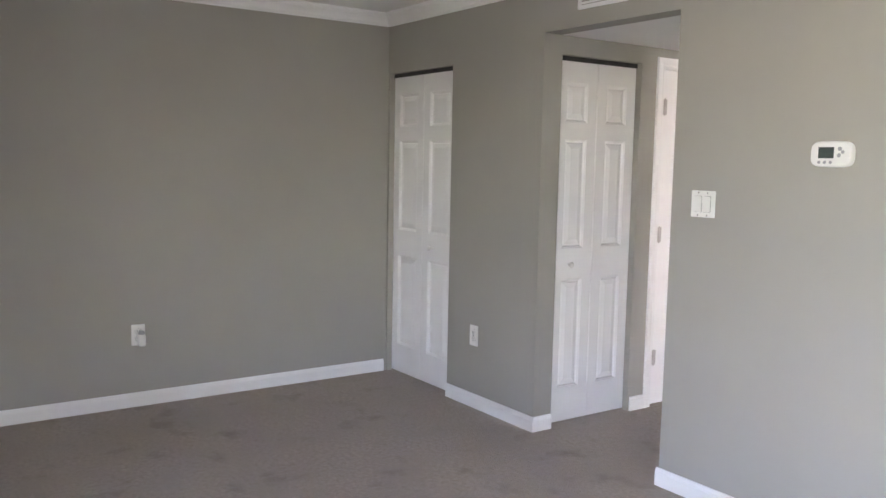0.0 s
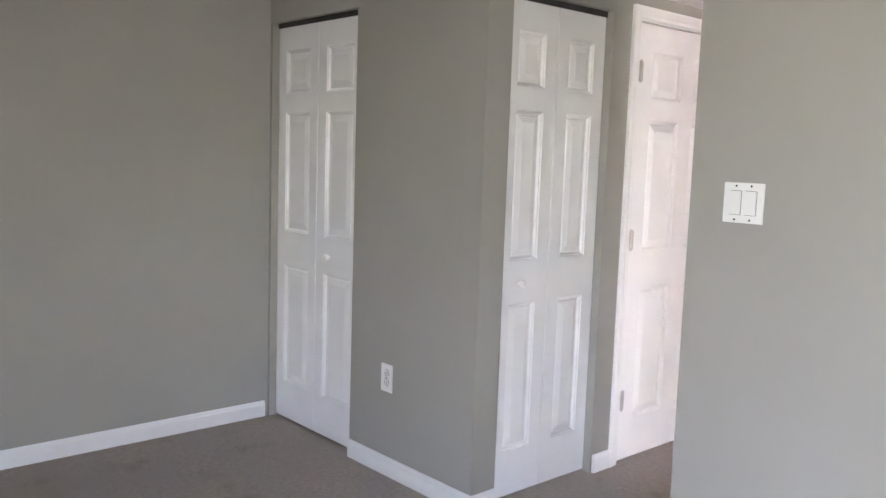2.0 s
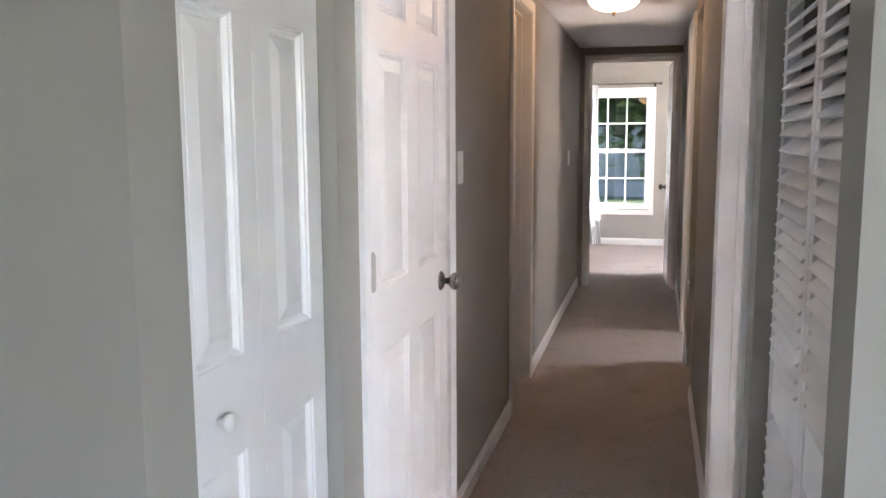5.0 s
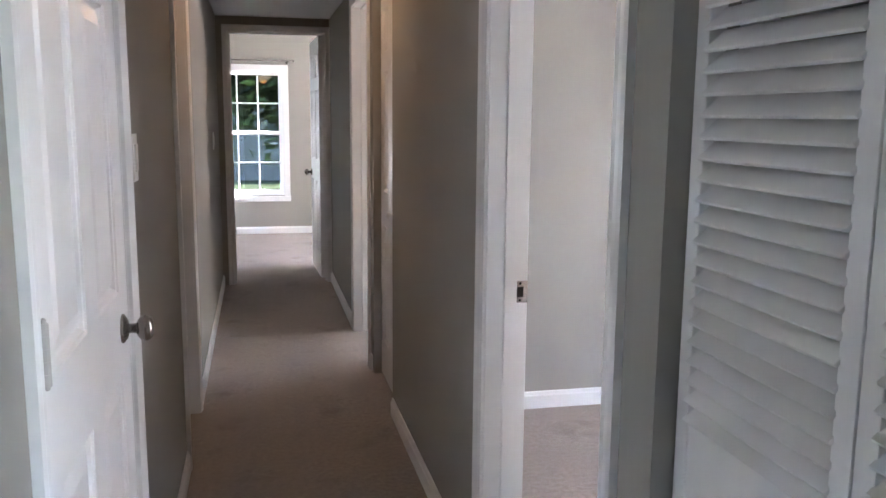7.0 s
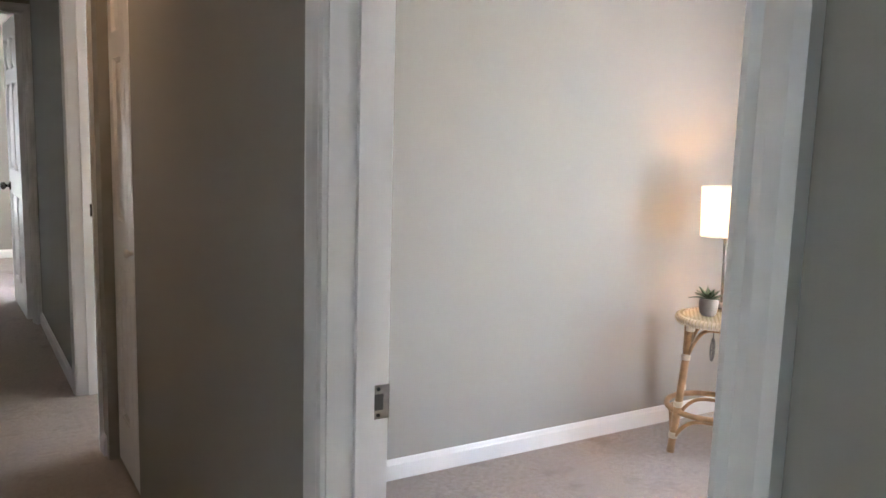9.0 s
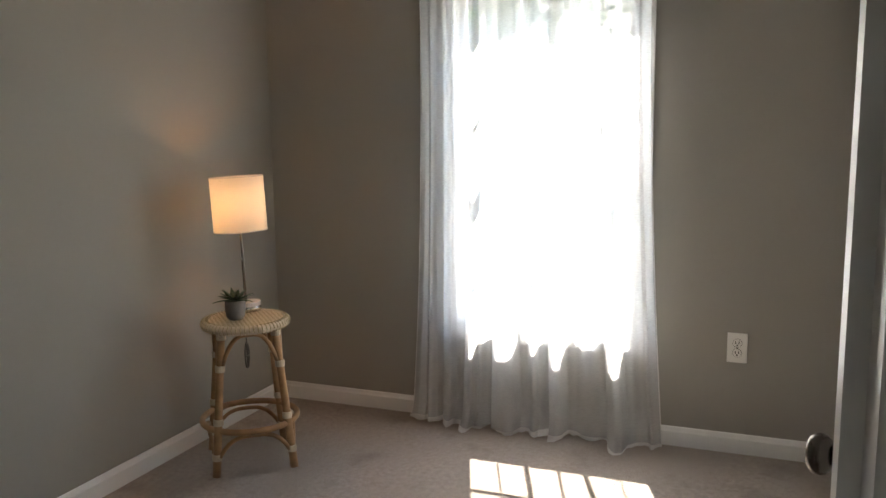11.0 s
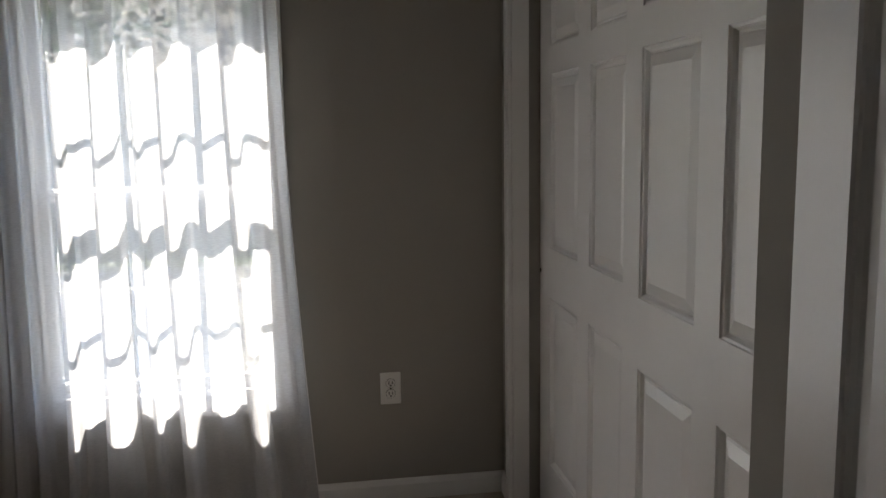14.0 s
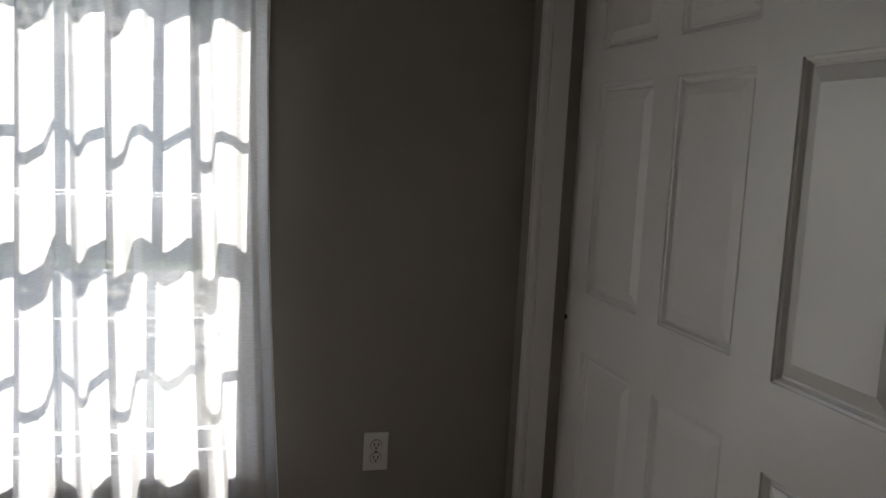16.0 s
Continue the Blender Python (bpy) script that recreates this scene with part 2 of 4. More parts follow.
def add_lathe(bm, profile, m=None, seg=28, cap=True):
    rings = []
    for r, z in profile:
        ring = [bm.verts.new(Vector((r * math.cos(2 * math.pi * i / seg), r * math.sin(2 * math.pi * i / seg), z))) for i in range(seg)]
        rings.append(ring)
    for a, b in zip(rings, rings[1:]):
        for i in range(seg):
            bm.faces.new((a[i], a[(i + 1) % seg], b[(i + 1) % seg], b[i]))
    if cap:
        for ring, flip in ((rings[0], True), (rings[-1], False)):
            if (ring[0].co - ring[seg // 2].co).length > 1e-4:
                bm.faces.new(ring[::-1] if flip else ring)
    if m is not None:
        for ring in rings:
            for v in ring:
                v.co = m @ v.co


def lathe(profile, m=None, seg=28, cap=True):
    bm = bmesh.new()
    add_lathe(bm, profile, m, seg, cap)
    return bm


def add_tube(bm, pts, radius, seg=10, closed=False):
    pts = [Vector(p) for p in pts]
    n = len(pts)
    rings = []
    ref = Vector((0, 0, 1))
    for i, p in enumerate(pts):
        a = pts[(i - 1) % n] if closed or i > 0 else p
        b = pts[(i + 1) % n] if closed or i < n - 1 else p
        t = (b - a).normalized()
        s = t.cross(ref if abs(t.z) < 0.95 else Vector((1, 0, 0))).normalized()
        u = s.cross(t)
        r = radius[i] if isinstance(radius, (list, tuple)) else radius
        rings.append([bm.verts.new(p + r * (math.cos(2 * math.pi * k / seg) * s + math.sin(2 * math.pi * k / seg) * u)) for k in range(seg)])
    pairs = list(zip(rings, rings[1:])) + ([(rings[-1], rings[0])] if closed else [])
    for a, b in pairs:
        for k in range(seg):
            bm.faces.new((a[k], a[(k + 1) % seg], b[(k + 1) % seg], b[k]))
    if not closed:
        bm.faces.new(rings[0][::-1])
        bm.faces.new(rings[-1])


def tube(pts, radius, seg=10, closed=False):
    bm = bmesh.new()
    add_tube(bm, pts, radius, seg, closed)
    return bm


FACE_X_POS, FACE_X_NEG, FACE_Y_NEG, FACE_Y_POS = 90, -90, 0, 180


# ---- structure ----
HALL_W = 0.886
ROOM_W = 0.993
HALL_TOP = 2.145
ROOM_TOP = 2.44
R1_X, R1_Y0, R1_Y1 = 3.985, 0.80, 3.415
END_Y, FAR_Y = 6.70, 9.72


def wall(name, lo, hi, axis, openings=(), mat=None, label=""):
    """A wall from corner lo to corner hi, running along axis (0 or 1), with openings (start, end, bottom, top)."""
    bm = bmesh.new()
    cuts = sorted({lo[axis], hi[axis], *[o[0] for o in openings], *[o[1] for o in openings]})
    for a, b in zip(cuts, cuts[1:]):
        mid = (a + b) / 2
        spans = [(lo[2], hi[2])]
        for o in openings:
            if o[0] <= mid <= o[1]:
                spans = [(lo[2], o[2]), (o[3], hi[2])]
        for z0, z1 in spans:
            if z1 - z0 > 1e-4:
                if axis == 0:
                    add_box(bm, a, b, lo[1], hi[1], z0, z1)
                else:
                    add_box(bm, lo[0], hi[0], a, b, z0, z1)
    return tagged(part(name, bm, mat or WALL), label or "smooth warm grey painted drywall", "wall", kind="structure")


B1 = (-1.560, -0.825)
B2 = (0.130, 0.745)
LOUVER = (0.118, 0.898)
D3 = (0.917, 1.762)
L2 = (3.03, 3.66)
R1D = (1.063, 1.893)
B3 = (3.47, 4.10)
R2D = (4.26, 5.03)
ENDD = (0.075, 0.865)
H_OPEN = 2.045

tagged(part("floor", box(-2.6, 5.2, -3.82, FAR_Y + 0.12, -0.15, 0.0), CARPET), "worn beige cut-pile carpet with faint stains", "carpet", kind="structure")

wall("wall_living_west", (-1.70, -3.70, 0), (-1.58, 0.75, ROOM_TOP), 1)
wall("wall_living_south", (-1.70, -3.82, 0), (5.12, -3.70, ROOM_TOP), 0, [(3.1, 4.2, 0.5, 2.2)])
wall("wall_living_east", (5.0, -3.70, 0), (5.12, 0.0, ROOM_TOP), 1)
wall("wall_living_north", (-1.58, 0.0, 0), (-0.0, 0.12, ROOM_TOP), 0, [(B1[0], B1[1], 0, H_OPEN)])
tagged(part("wall_hall_header", box(0, HALL_W, 0, 0.12, HALL_TOP, ROOM_TOP), WALL), "grey painted drop above the hallway opening", "wall", kind="structure")
wall("wall_living_thermostat", (ROOM_W, 0.0, 0), (5.12, 0.12, ROOM_TOP), 0)
wall("wall_hall_left", (-0.12, 0.12, 0), (0.0, END_Y, ROOM_TOP), 1,
     [(B2[0], B2[1], 0, H_OPEN), (D3[0], D3[1], 0, H_OPEN), (L2[0], L2[1], 0, H_OPEN)])
wall("wall_hall_right", (HALL_W, 0.0, 0), (ROOM_W, END_Y, ROOM_TOP), 1,
     [(LOUVER[0], LOUVER[1], 0, H_OPEN), (R1D[0], R1D[1], 0, 2.05), (B3[0], B3[1], 0, H_OPEN), (R2D[0], R2D[1], 0, 2.05)])
wall("wall_hall_end", (-2.6, END_Y, 0), (4.12, END_Y + 0.12, ROOM_TOP), 0, [(ENDD[0], ENDD[1], 0, 2.05)])
# closets and neighbouring rooms are closed off
wall("wall_closet_west", (-1.58, 0.63, 0), (-0.12, 0.75, ROOM_TOP), 0)
wall("wall_bath_west", (-2.6, 0.75, 0), (-2.48, END_Y, ROOM_TOP), 1)
wall("wall_bath_south", (-2.48, 0.75, 0), (-1.58, 0.87, ROOM_TOP), 0)
wall("wall_louver_closet", (1.60, 0.12, 0), (1.72, 0.68, ROOM_TOP), 1)
wall("wall_closet_back", (1.72, 0.12, 0), (R1_X, 0.16, ROOM_TOP), 0)
wall("wall_room_window", (R1_X, 0.0, 0), (R1_X + 0.14, 3.54, ROOM_TOP), 1, [(1.655, 2.485, 0.455, 1.945)], label="warm grey painted drywall round the bedroom window")
CLO = (2.157, 3.85)
wall("wall_room_closet", (ROOM_W, 0.68, 0), (R1_X, R1_Y0, ROOM_TOP), 0, [(CLO[0], CLO[1], 0, 2.06)])
wall("wall_room_north", (ROOM_W, R1_Y1, 0), (R1_X, 3.54, ROOM_TOP), 0)
wall("wall_side_room_window", (R1_X, 3.54, 0), (R1_X + 0.14, END_Y, ROOM_TOP), 1, [(4.75, 5.65, 0.45, 1.95)])
wall("wall_side_room_south", (1.72, 3.54, 0), (R1_X, 3.60, ROOM_TOP), 0)
wall("wall_side_closet", (ROOM_W, 4.16, 0), (1.72, 4.22, ROOM_TOP), 0)
wall("wall_side_closet_back", (1.66, 3.60, 0), (1.72, 4.16, ROOM_TOP), 1)
wall("wall_end_west", (-2.6, END_Y + 0.12, 0), (-2.48, FAR_Y, ROOM_TOP), 1)
wall("wall_end_east", (2.5, END_Y + 0.12, 0), (2.62, FAR_Y, ROOM_TOP), 1, [(7.0, 8.3, 0.55, 2.05)])
wall("wall_end_north", (-2.6, FAR_Y, 0), (2.62, FAR_Y + 0.14, ROOM_TOP), 0, [(-0.205, 0.605, 0.450, 1.890)])

bm = box(-1.70, 5.12, -3.82, 0.0, ROOM_TOP, ROOM_TOP + 0.12)
add_box(bm, -2.6, R1_X + 0.14, 0.0, FAR_Y + 0.14, ROOM_TOP, ROOM_TOP + 0.12)
tagged(part("ceiling", bm, CEIL), "flat off-white painted ceiling", "ceiling", kind="structure")
tagged(part("ceiling_hall", box(0.0, HALL_W, 0.12, END_Y, HALL_TOP, HALL_TOP + 0.05), CEIL), "lowered off-white hallway ceiling", "ceiling", kind="structure")


def baseboard(p0, p1, normal, h=0.083, t=0.013):
    """A moulded baseboard on the floor from p0 to p1; normal points into the room."""
    p0, p1, n = Vector((*p0, 0)), Vector((*p1, 0)), Vector((*normal, 0))
    prof = [(0, 0), (t, 0), (t, h * 0.74), (t * 0.72, h * 0.82), (t * 0.55, h * 0.94), (t * 0.3, h), (0, h)]
    bm = bmesh.new()
    ends = [[bm.verts.new(p + n * d + Vector((0, 0, z))) for d, z in prof] for p in (p0, p1)]
    k = len(prof)
    for i in range(k):
        bm.faces.new((ends[0][i], ends[0][(i + 1) % k], ends[1][(i + 1) % k], ends[1][i]))
    bm.faces.new(ends[0][::-1])
    bm.faces.new(ends[1])
    bmesh.ops.recalc_face_normals(bm, faces=bm.faces)
    return tagged(part("baseboard", bm, TRIM), "white painted moulded wooden baseboard", "baseboard", kind="structure")


for p0, p1, n in (
    ((-1.58, -3.70), (-1.58, -0.02), (1, 0)),
    ((B1[1] + 0.003, 0), (0.013, 0), (0, -1)),
    ((0, 0), (0, B2[0] - 0.003), (1, 0)),
    ((0, B2[1] + 0.012), (0, 0.874), (1, 0)),
    ((HALL_W - 0.013, 0), (5.0, 0), (0, -1)),
    ((HALL_W, 0.0), (HALL_W, LOUVER[0]), (-1, 0)),
    ((HALL_W, 0.90), (HALL_W, 1.014), (-1, 0)),
    ((0, 1.805), (0, L2[0] - 0.045), (1, 0)),
    ((0, L2[1] + 0.045), (0, END_Y), (1, 0)),
    ((HALL_W, 1.945), (HALL_W, B3[0] - 0.02), (-1, 0)),
    ((HALL_W, 4.15), (HALL_W, 4.222), (-1, 0)),
    ((HALL_W, 5.075), (HALL_W, END_Y), (-1, 0)),
    ((R1_X, R1_Y0), (R1_X, R1_Y1), (-1, 0)),
    ((ROOM_W, R1_Y1), (R1_X, R1_Y1), (0, -1)),
    ((3.90, R1_Y0), (R1_X, R1_Y0), (0, 1)),
    ((1.06, R1_Y0), (2.15, R1_Y0), (0, 1)),
    ((ROOM_W, 1.91), (ROOM_W, R1_Y1), (1, 0)),
    ((-2.48, FAR_Y), (2.5, FAR_Y), (0, -1)),
):
    baseboard(p0, p1, n)


def crown(p0, p1, normal, m0, m1):
    """Crown moulding under the ceiling; m0 and m1 lengthen each end with the depth for a mitre."""
    d = (Vector((*p1, 0)) - Vector((*p0, 0))).normalized()
    n = Vector((*normal, 0))
    prof = [(0, -0.082), (0.010, -0.082), (0.012, -0.072), (0.020, -0.066), (0.026, -0.052), (0.038, -0.036), (0.052, -0.026), (0.056, -0.016), (0.066, -0.012), (0.068, 0), (0, 0)]
    bm = bmesh.new()
    ends = []
    for p, s in ((p0, m0), (p1, m1)):
        ends.append([bm.verts.new(Vector((*p, ROOM_TOP)) + n * a + Vector((0, 0, z)) + d * (s * a)) for a, z in prof])
    k = len(prof)
    for i in range(k):
        bm.faces.new((ends[0][i], ends[0][(i + 1) % k], ends[1][(i + 1) % k], ends[1][i]))
    bm.faces.new(ends[0][::-1])
    bm.faces.new(ends[1])
    bmesh.ops.recalc_face_normals(bm, faces=bm.faces)
    return tagged(part("trim", bm, TRIM), "white stepped crown moulding under the ceiling", "crown moulding", kind="structure")


crown((-1.58, -3.70), (-1.58, 0.0), (1, 0), 0, -1)
crown((-1.58, 0.0), (5.0, 0.0), (0, -1), 1, 0)


def door_trim(m, w, top, depth, label, sides=(True, True), cw=0.057):
    """Jambs, stops and casings of a doorway: m is at the floor at one jamb's face, x runs across, y into the wall."""
    f = thing("door_frame", m, label, "door frame", kind="structure")
    for a, b in ((-0.019, 0.0), (w, w + 0.019)):
        part("jamb", box(a, b, 0.0, depth, 0, top), TRIM, f)
    part("head_jamb", box(-0.019, w + 0.019, 0.0, depth, top, top + 0.019), TRIM, f)
    for s, y0 in ((sides[0], -1), (sides[1], 1)):
        if not s:
            continue
        for a, sg in ((-0.005, -1), (w + 0.005, 1)):
            bm = bmesh.new()
            prof = [(0, 0), (0, 0.009), (0.008, 0.012), (0.018, 0.010), (0.030, 0.014), (cw * 0.8, 0.017), (cw, 0.015), (cw, 0)]
            ends = []
            for z in (0, 1):
                ends.append([bm.verts.new(Vector((a + sg * u, (-d if y0 < 0 else depth + d), 0 if z == 0 else top + 0.005 + u))) for u, d in prof])
            k = len(prof)
            for i in range(k):
                bm.faces.new((ends[0][i], ends[0][(i + 1) % k], ends[1][(i + 1) % k], ends[1][i]))
            bm.faces.new(ends[0][::-1])
            bm.faces.new(ends[1])
            bmesh.ops.recalc_face_normals(bm, faces=bm.faces)
            part("casing", bm, TRIM, f)
        bm = bmesh.new()
        ends = []
        for a, sg in ((-0.005, -1), (w + 0.005, 1)):
            ends.append([bm.verts.new(Vector((a + sg * u, (-d if y0 < 0 else depth + d), top + 0.005 + u))) for u, d in prof])
        for i in range(k):
            bm.faces.new((ends[0][i], ends[0][(i + 1) % k], ends[1][(i + 1) % k], ends[1][i]))
        bm.faces.new(ends[0][::-1])
        bm.faces.new(ends[1])
        bmesh.ops.recalc_face_normals(bm, faces=bm.faces)
        part("head_casing", bm, TRIM, f)
    return f


def door_stop(f, w, top, y0, y1):
    for a, b in ((0.0, 0.011), (w - 0.011, w)):
        part("stop", box(a, b, y0, y1, 0, top - 0.011), TRIM, f)
    part("head_stop", box(0, w, y0, y1, top - 0.011, top), TRIM, f)


def strike_plate(f, x, y, z, side):
    p = part("strike_plate", box(x, x + side * 0.002, y - 0.021, y + 0.021, z - 0.03, z + 0.03, 0.0008), NICKEL, f, "brushed metal strike plate")
    part("latch_hole", box(x, x + side * 0.0028, y - 0.009, y + 0.009, z - 0.014, z + 0.014), SLOT, p)
    for dz in (-0.023, 0.023):
        part("screw", lathe([(0.0034, 0), (0.0034, 0.0008), (0.001, 0.001)], pose(x + side * 0.002, y, z + dz, 0, 90 * side, 0), 10), DARK, p)


# ---- doors ----
def panel_bm(x0, x1, z0, z1, t):
    """One moulded raised panel that fills its hole in a door of thickness t, both sides."""
    bm = bmesh.new()
    rings = [(0, 0), (0.002, 0.004), (0.007, 0.0055), (0.010, 0.011), (0.013, 0.0145), (0.018, 0.0145), (0.021, 0.011), (0.048, 0.0035)]
    for side in (0, 1):
        prev = None
        for off, dep in rings:
            y = dep if side == 0 else t - dep
            c = [bm.verts.new((x, y, z)) for x, z in ((x0 + off, z0 + off), (x1 - off, z0 + off), (x1 - off, z1 - off), (x0 + off, z1 - off))]
            if prev:
                for i in range(4):
                    bm.faces.new((prev[i], prev[(i + 1) % 4], c[(i + 1) % 4], c[i]))
            prev = c
        bm.faces.new(prev)
    bmesh.ops.recalc_face_normals(bm, faces=bm.faces)
    for f in bm.faces:
        mid = f.calc_center_median()
        if (f.normal.y > 0) == (mid.y < t / 2):
            f.normal_flip()
    return bm


ROWS = ((0.205, 0.822), (0.998, 1.598), (1.692, 1.905))


def leaf(name, parent, x0, w, t, h, cols, z0=0.012, y0=0.0, mat=None, rows=ROWS):
    """A moulded panel leaf: frame of stiles and rails, and its raised panels."""
    mat = mat or DOORP
    bm = bmesh.new()
    xs = [x0] + [x0 + c for ab in cols for c in ab] + [x0 + w]
    for i in range(0, len(xs), 2):
        add_box(bm, xs[i], xs[i + 1], 0, t, z0, z0 + h)
    zs = [z0] + [z for r in rows for z in r] + [z0 + h]
    for a, b in cols:
        for i in range(0, len(zs), 2):
            add_box(bm, x0 + a, x0 + b, 0, t, zs[i], zs[i + 1])
    fr = part(name, bm, mat, parent)
    fr.location.y = y0
    for a, b in cols:
        for r in rows:
            p = part("panel", panel_bm(x0 + a, x0 + b, r[0], r[1], t), mat, parent)
            p.location.y = y0
    return fr


def round_knob(parent, x, y, z, out, mat, size=1.0):
    """Door knob with its rose; out is -1 for the front face, 1 for the back."""
    m = pose(x, y, z, 90 * (1 if out < 0 else -1), 0, 0)
    s = size
    k = part("knob", lathe([(0.0, 0.066 * s), (0.012 * s, 0.066 * s), (0.022 * s, 0.062 * s), (0.0275 * s, 0.054 * s), (0.0285 * s, 0.047 * s), (0.026 * s, 0.039 * s), (0.018 * s, 0.032 * s), (0.0115 * s, 0.029 * s), (0.0105 * s, 0.012 * s)], m, 28, False), mat, parent, "brushed metal round knob", True)
    part("rose", lathe([(0.012 * s, 0.013 * s), (0.016 * s, 0.0125 * s), (0.022 * s, 0.0105 * s), (0.028 * s, 0.006 * s), (0.0325 * s, 0.003 * s), (0.0325 * s, 0.0)], m, 32, False), mat, k, "", True)
    return k


def hinge(parent, x, y, z, mat=HINGE):
    """Butt hinge seen from its knuckle side."""
    h = part("hinge", box(x - 0.004, x + 0.026, y - 0.001, y + 0.002, z - 0.044, z + 0.044, 0.0006), mat, parent, "metal butt hinge")
    for i in range(5):
        a = z - 0.044 + i * 0.0178
        part("knuckle", lathe([(0.0001, a), (0.0068, a), (0.0068, a + 0.0168), (0.0001, a + 0.0168)], Matrix.Translation((x, y - 0.0075, 0)), 12, False), mat, h)
    part("pin", lathe([(0.0001, z - 0.051), (0.004, z - 0.049), (0.004, z + 0.049), (0.0001, z + 0.052)], Matrix.Translation((x, y - 0.0075, 0)), 10, False), mat, h)
    return h


def six_panel(name, m, w, h, t, label, category="door", group="", kind="structure", rows=ROWS):
    d = thing(name, m, label, category, group, kind)
    s, mu = 0.108, 0.108
    c = (w - 2 * s - mu) / 2
    leaf("leaf", d, 0, w, t, h, ((s, s + c), (s + c + mu, w - s)), rows=rows)
    return d


def bifold(name, m, w, label, knob_leaf, knob_x, h=2.010):
    """Two moulded leaves side by side, with a small white knob and a top track."""
    d = thing(name, m, label, "bifold door", kind="structure")
    lw = (w - 0.014) / 2
    s = 0.070
    for i in (0, 1):
        x0 = 0.005 + i * (lw + 0.004)
        part_leaf = leaf("leaf", d, x0, lw, 0.030, h, ((s, lw - s),))
    part("track", box(0.0, w, -0.004, 0.034, 2.020, 2.045), DARK, d, "dark metal track over the leaves")
    k = part("knob", lathe([(0.0001, 0.030), (0.009, 0.0295), (0.0145, 0.026), (0.0165, 0.021), (0.014, 0.015), (0.008, 0.011), (0.0075, 0.0)], pose(knob_x, 0, 0.905, 90), 24, False), PLASTIC, d, "small round white knob", True)
    return d


bifold("door_1", pose(B1[0], 0.038, 0, 0, 0, FACE_Y_NEG), B1[1] - B1[0], "closed white six-panel bifold closet door in the room's corner", 1, 0.483)
bifold("door_2", pose(-0.038, B2[0], 0, 0, 0, FACE_X_POS), B2[1] - B2[0], "closed white six-panel bifold closet door at the hallway's mouth", 0, 0.135)
bifold("door_3", pose(HALL_W + 0.040, B3[1], 0, 0, 0, FACE_X_NEG), B3[1] - B3[0], "closed white bifold closet door along the dim hallway", 0, 0.38)

# hinged hall door, closed, opposite the bedroom
D3W = 0.803
fr = door_trim(pose(0, 0.937, 0, 0, 0, FACE_X_POS), D3W, 2.03, 0.12, "white painted casing round the hinged hallway door", (True, False))
door_stop(fr, D3W, 2.03, 0.038, 0.07)
d = six_panel("door_4", pose(-0.002, 0.937 + 0.003, 0, 0, 0, FACE_X_POS), D3W - 0.006, 2.012, 0.035, "closed white six-panel hinged door with a nickel knob")
round_knob(d, 0.712, 0.0, 0.912, -1, NICKEL)
for z in (0.303, 1.054, 1.81):
    hinge(d, 0.005, -0.004, z)

# closed door on the same wall further on
fr = door_trim(pose(0, L2[0] + 0.02, 0, 0, 0, FACE_X_POS), 0.59, 2.03, 0.12, "white painted casing round a door down the hallway", (True, False))
door_stop(fr, 0.59, 2.03, 0.045, 0.075)
six_panel("door_5", pose(-0.077, L2[0] + 0.023, 0, 0, 0, FACE_X_POS), 0.584, 2.012, 0.035, "closed white six-panel door set back in its frame")

# bedroom doorway and its open door
R1J0, R1J1 = 1.083, 1.873
fr = door_trim(pose(HALL_W, R1J1, 0, 0, 0, FACE_X_NEG), R1J1 - R1J0, 2.03, ROOM_W - HALL_W, "white painted casing round the bedroom doorway", cw=0.060)
door_stop(fr, R1J1 - R1J0, 2.03, 0.048, 0.082)
strike_plate(fr, 0.0, 0.094, 0.912, 1)
OPEN = -6.5
d = six_panel("door_6", pose(0.993, 1.050, 0, 0, 0, OPEN), 0.742, 2.012, 0.035, "open white six-panel bedroom door with a dark round knob")
bm = bmesh.new()
ring = [bm.verts.new((0.512 + 0.020 * math.cos(a) * (1 + 0.25 * math.sin(3 * a)), 0.0321, 1.375 + 0.052 * math.sin(a) * (1 + 0.15 * math.cos(5 * a)))) for a in [2 * math.pi * i / 26 for i in range(26)]]
bm.faces.new(ring)
part("smudge", bm, SMUDGE, d, "faint grey scuff on the panel")
round_knob(d, 0.680, 0.035, 0.915, 1, BRONZE)
round_knob(d, 0.680, 0.0, 0.915, -1, BRONZE)

# side room doorway
fr = door_trim(pose(HALL_W, R2D[1] - 0.02, 0, 0, 0, FACE_X_NEG), R2D[1] - R2D[0] - 0.04, 2.03, ROOM_W - HALL_W, "white painted casing round the side room's open doorway")
door_stop(fr, R2D[1] - R2D[0] - 0.04, 2.03, 0.048, 0.082)
strike_plate(fr, 0.0, 0.085, 0.93, 1)

# doorway at the hall's end, its door swung into the far room
EW = 0.750
fr = door_trim(pose(0.095, END_Y, 0, 0, 0, FACE_Y_NEG), EW, 2.03, 0.12, "painted casing round the doorway at the hallway's end", cw=0.046)
door_stop(fr, EW, 2.03, 0.048, 0.082)
d = six_panel("door_7", pose(0.840, END_Y + 0.122, 0, 0, 0, 92), 0.738, 2.012, 0.035, "open white six-panel door swung into the far bedroom")
round_knob(d, 0.676, 0.035, 0.87, 1, BRONZE)
for z in (0.28, 1.02, 1.76):
    hinge(d, -0.004, 0.0, z)


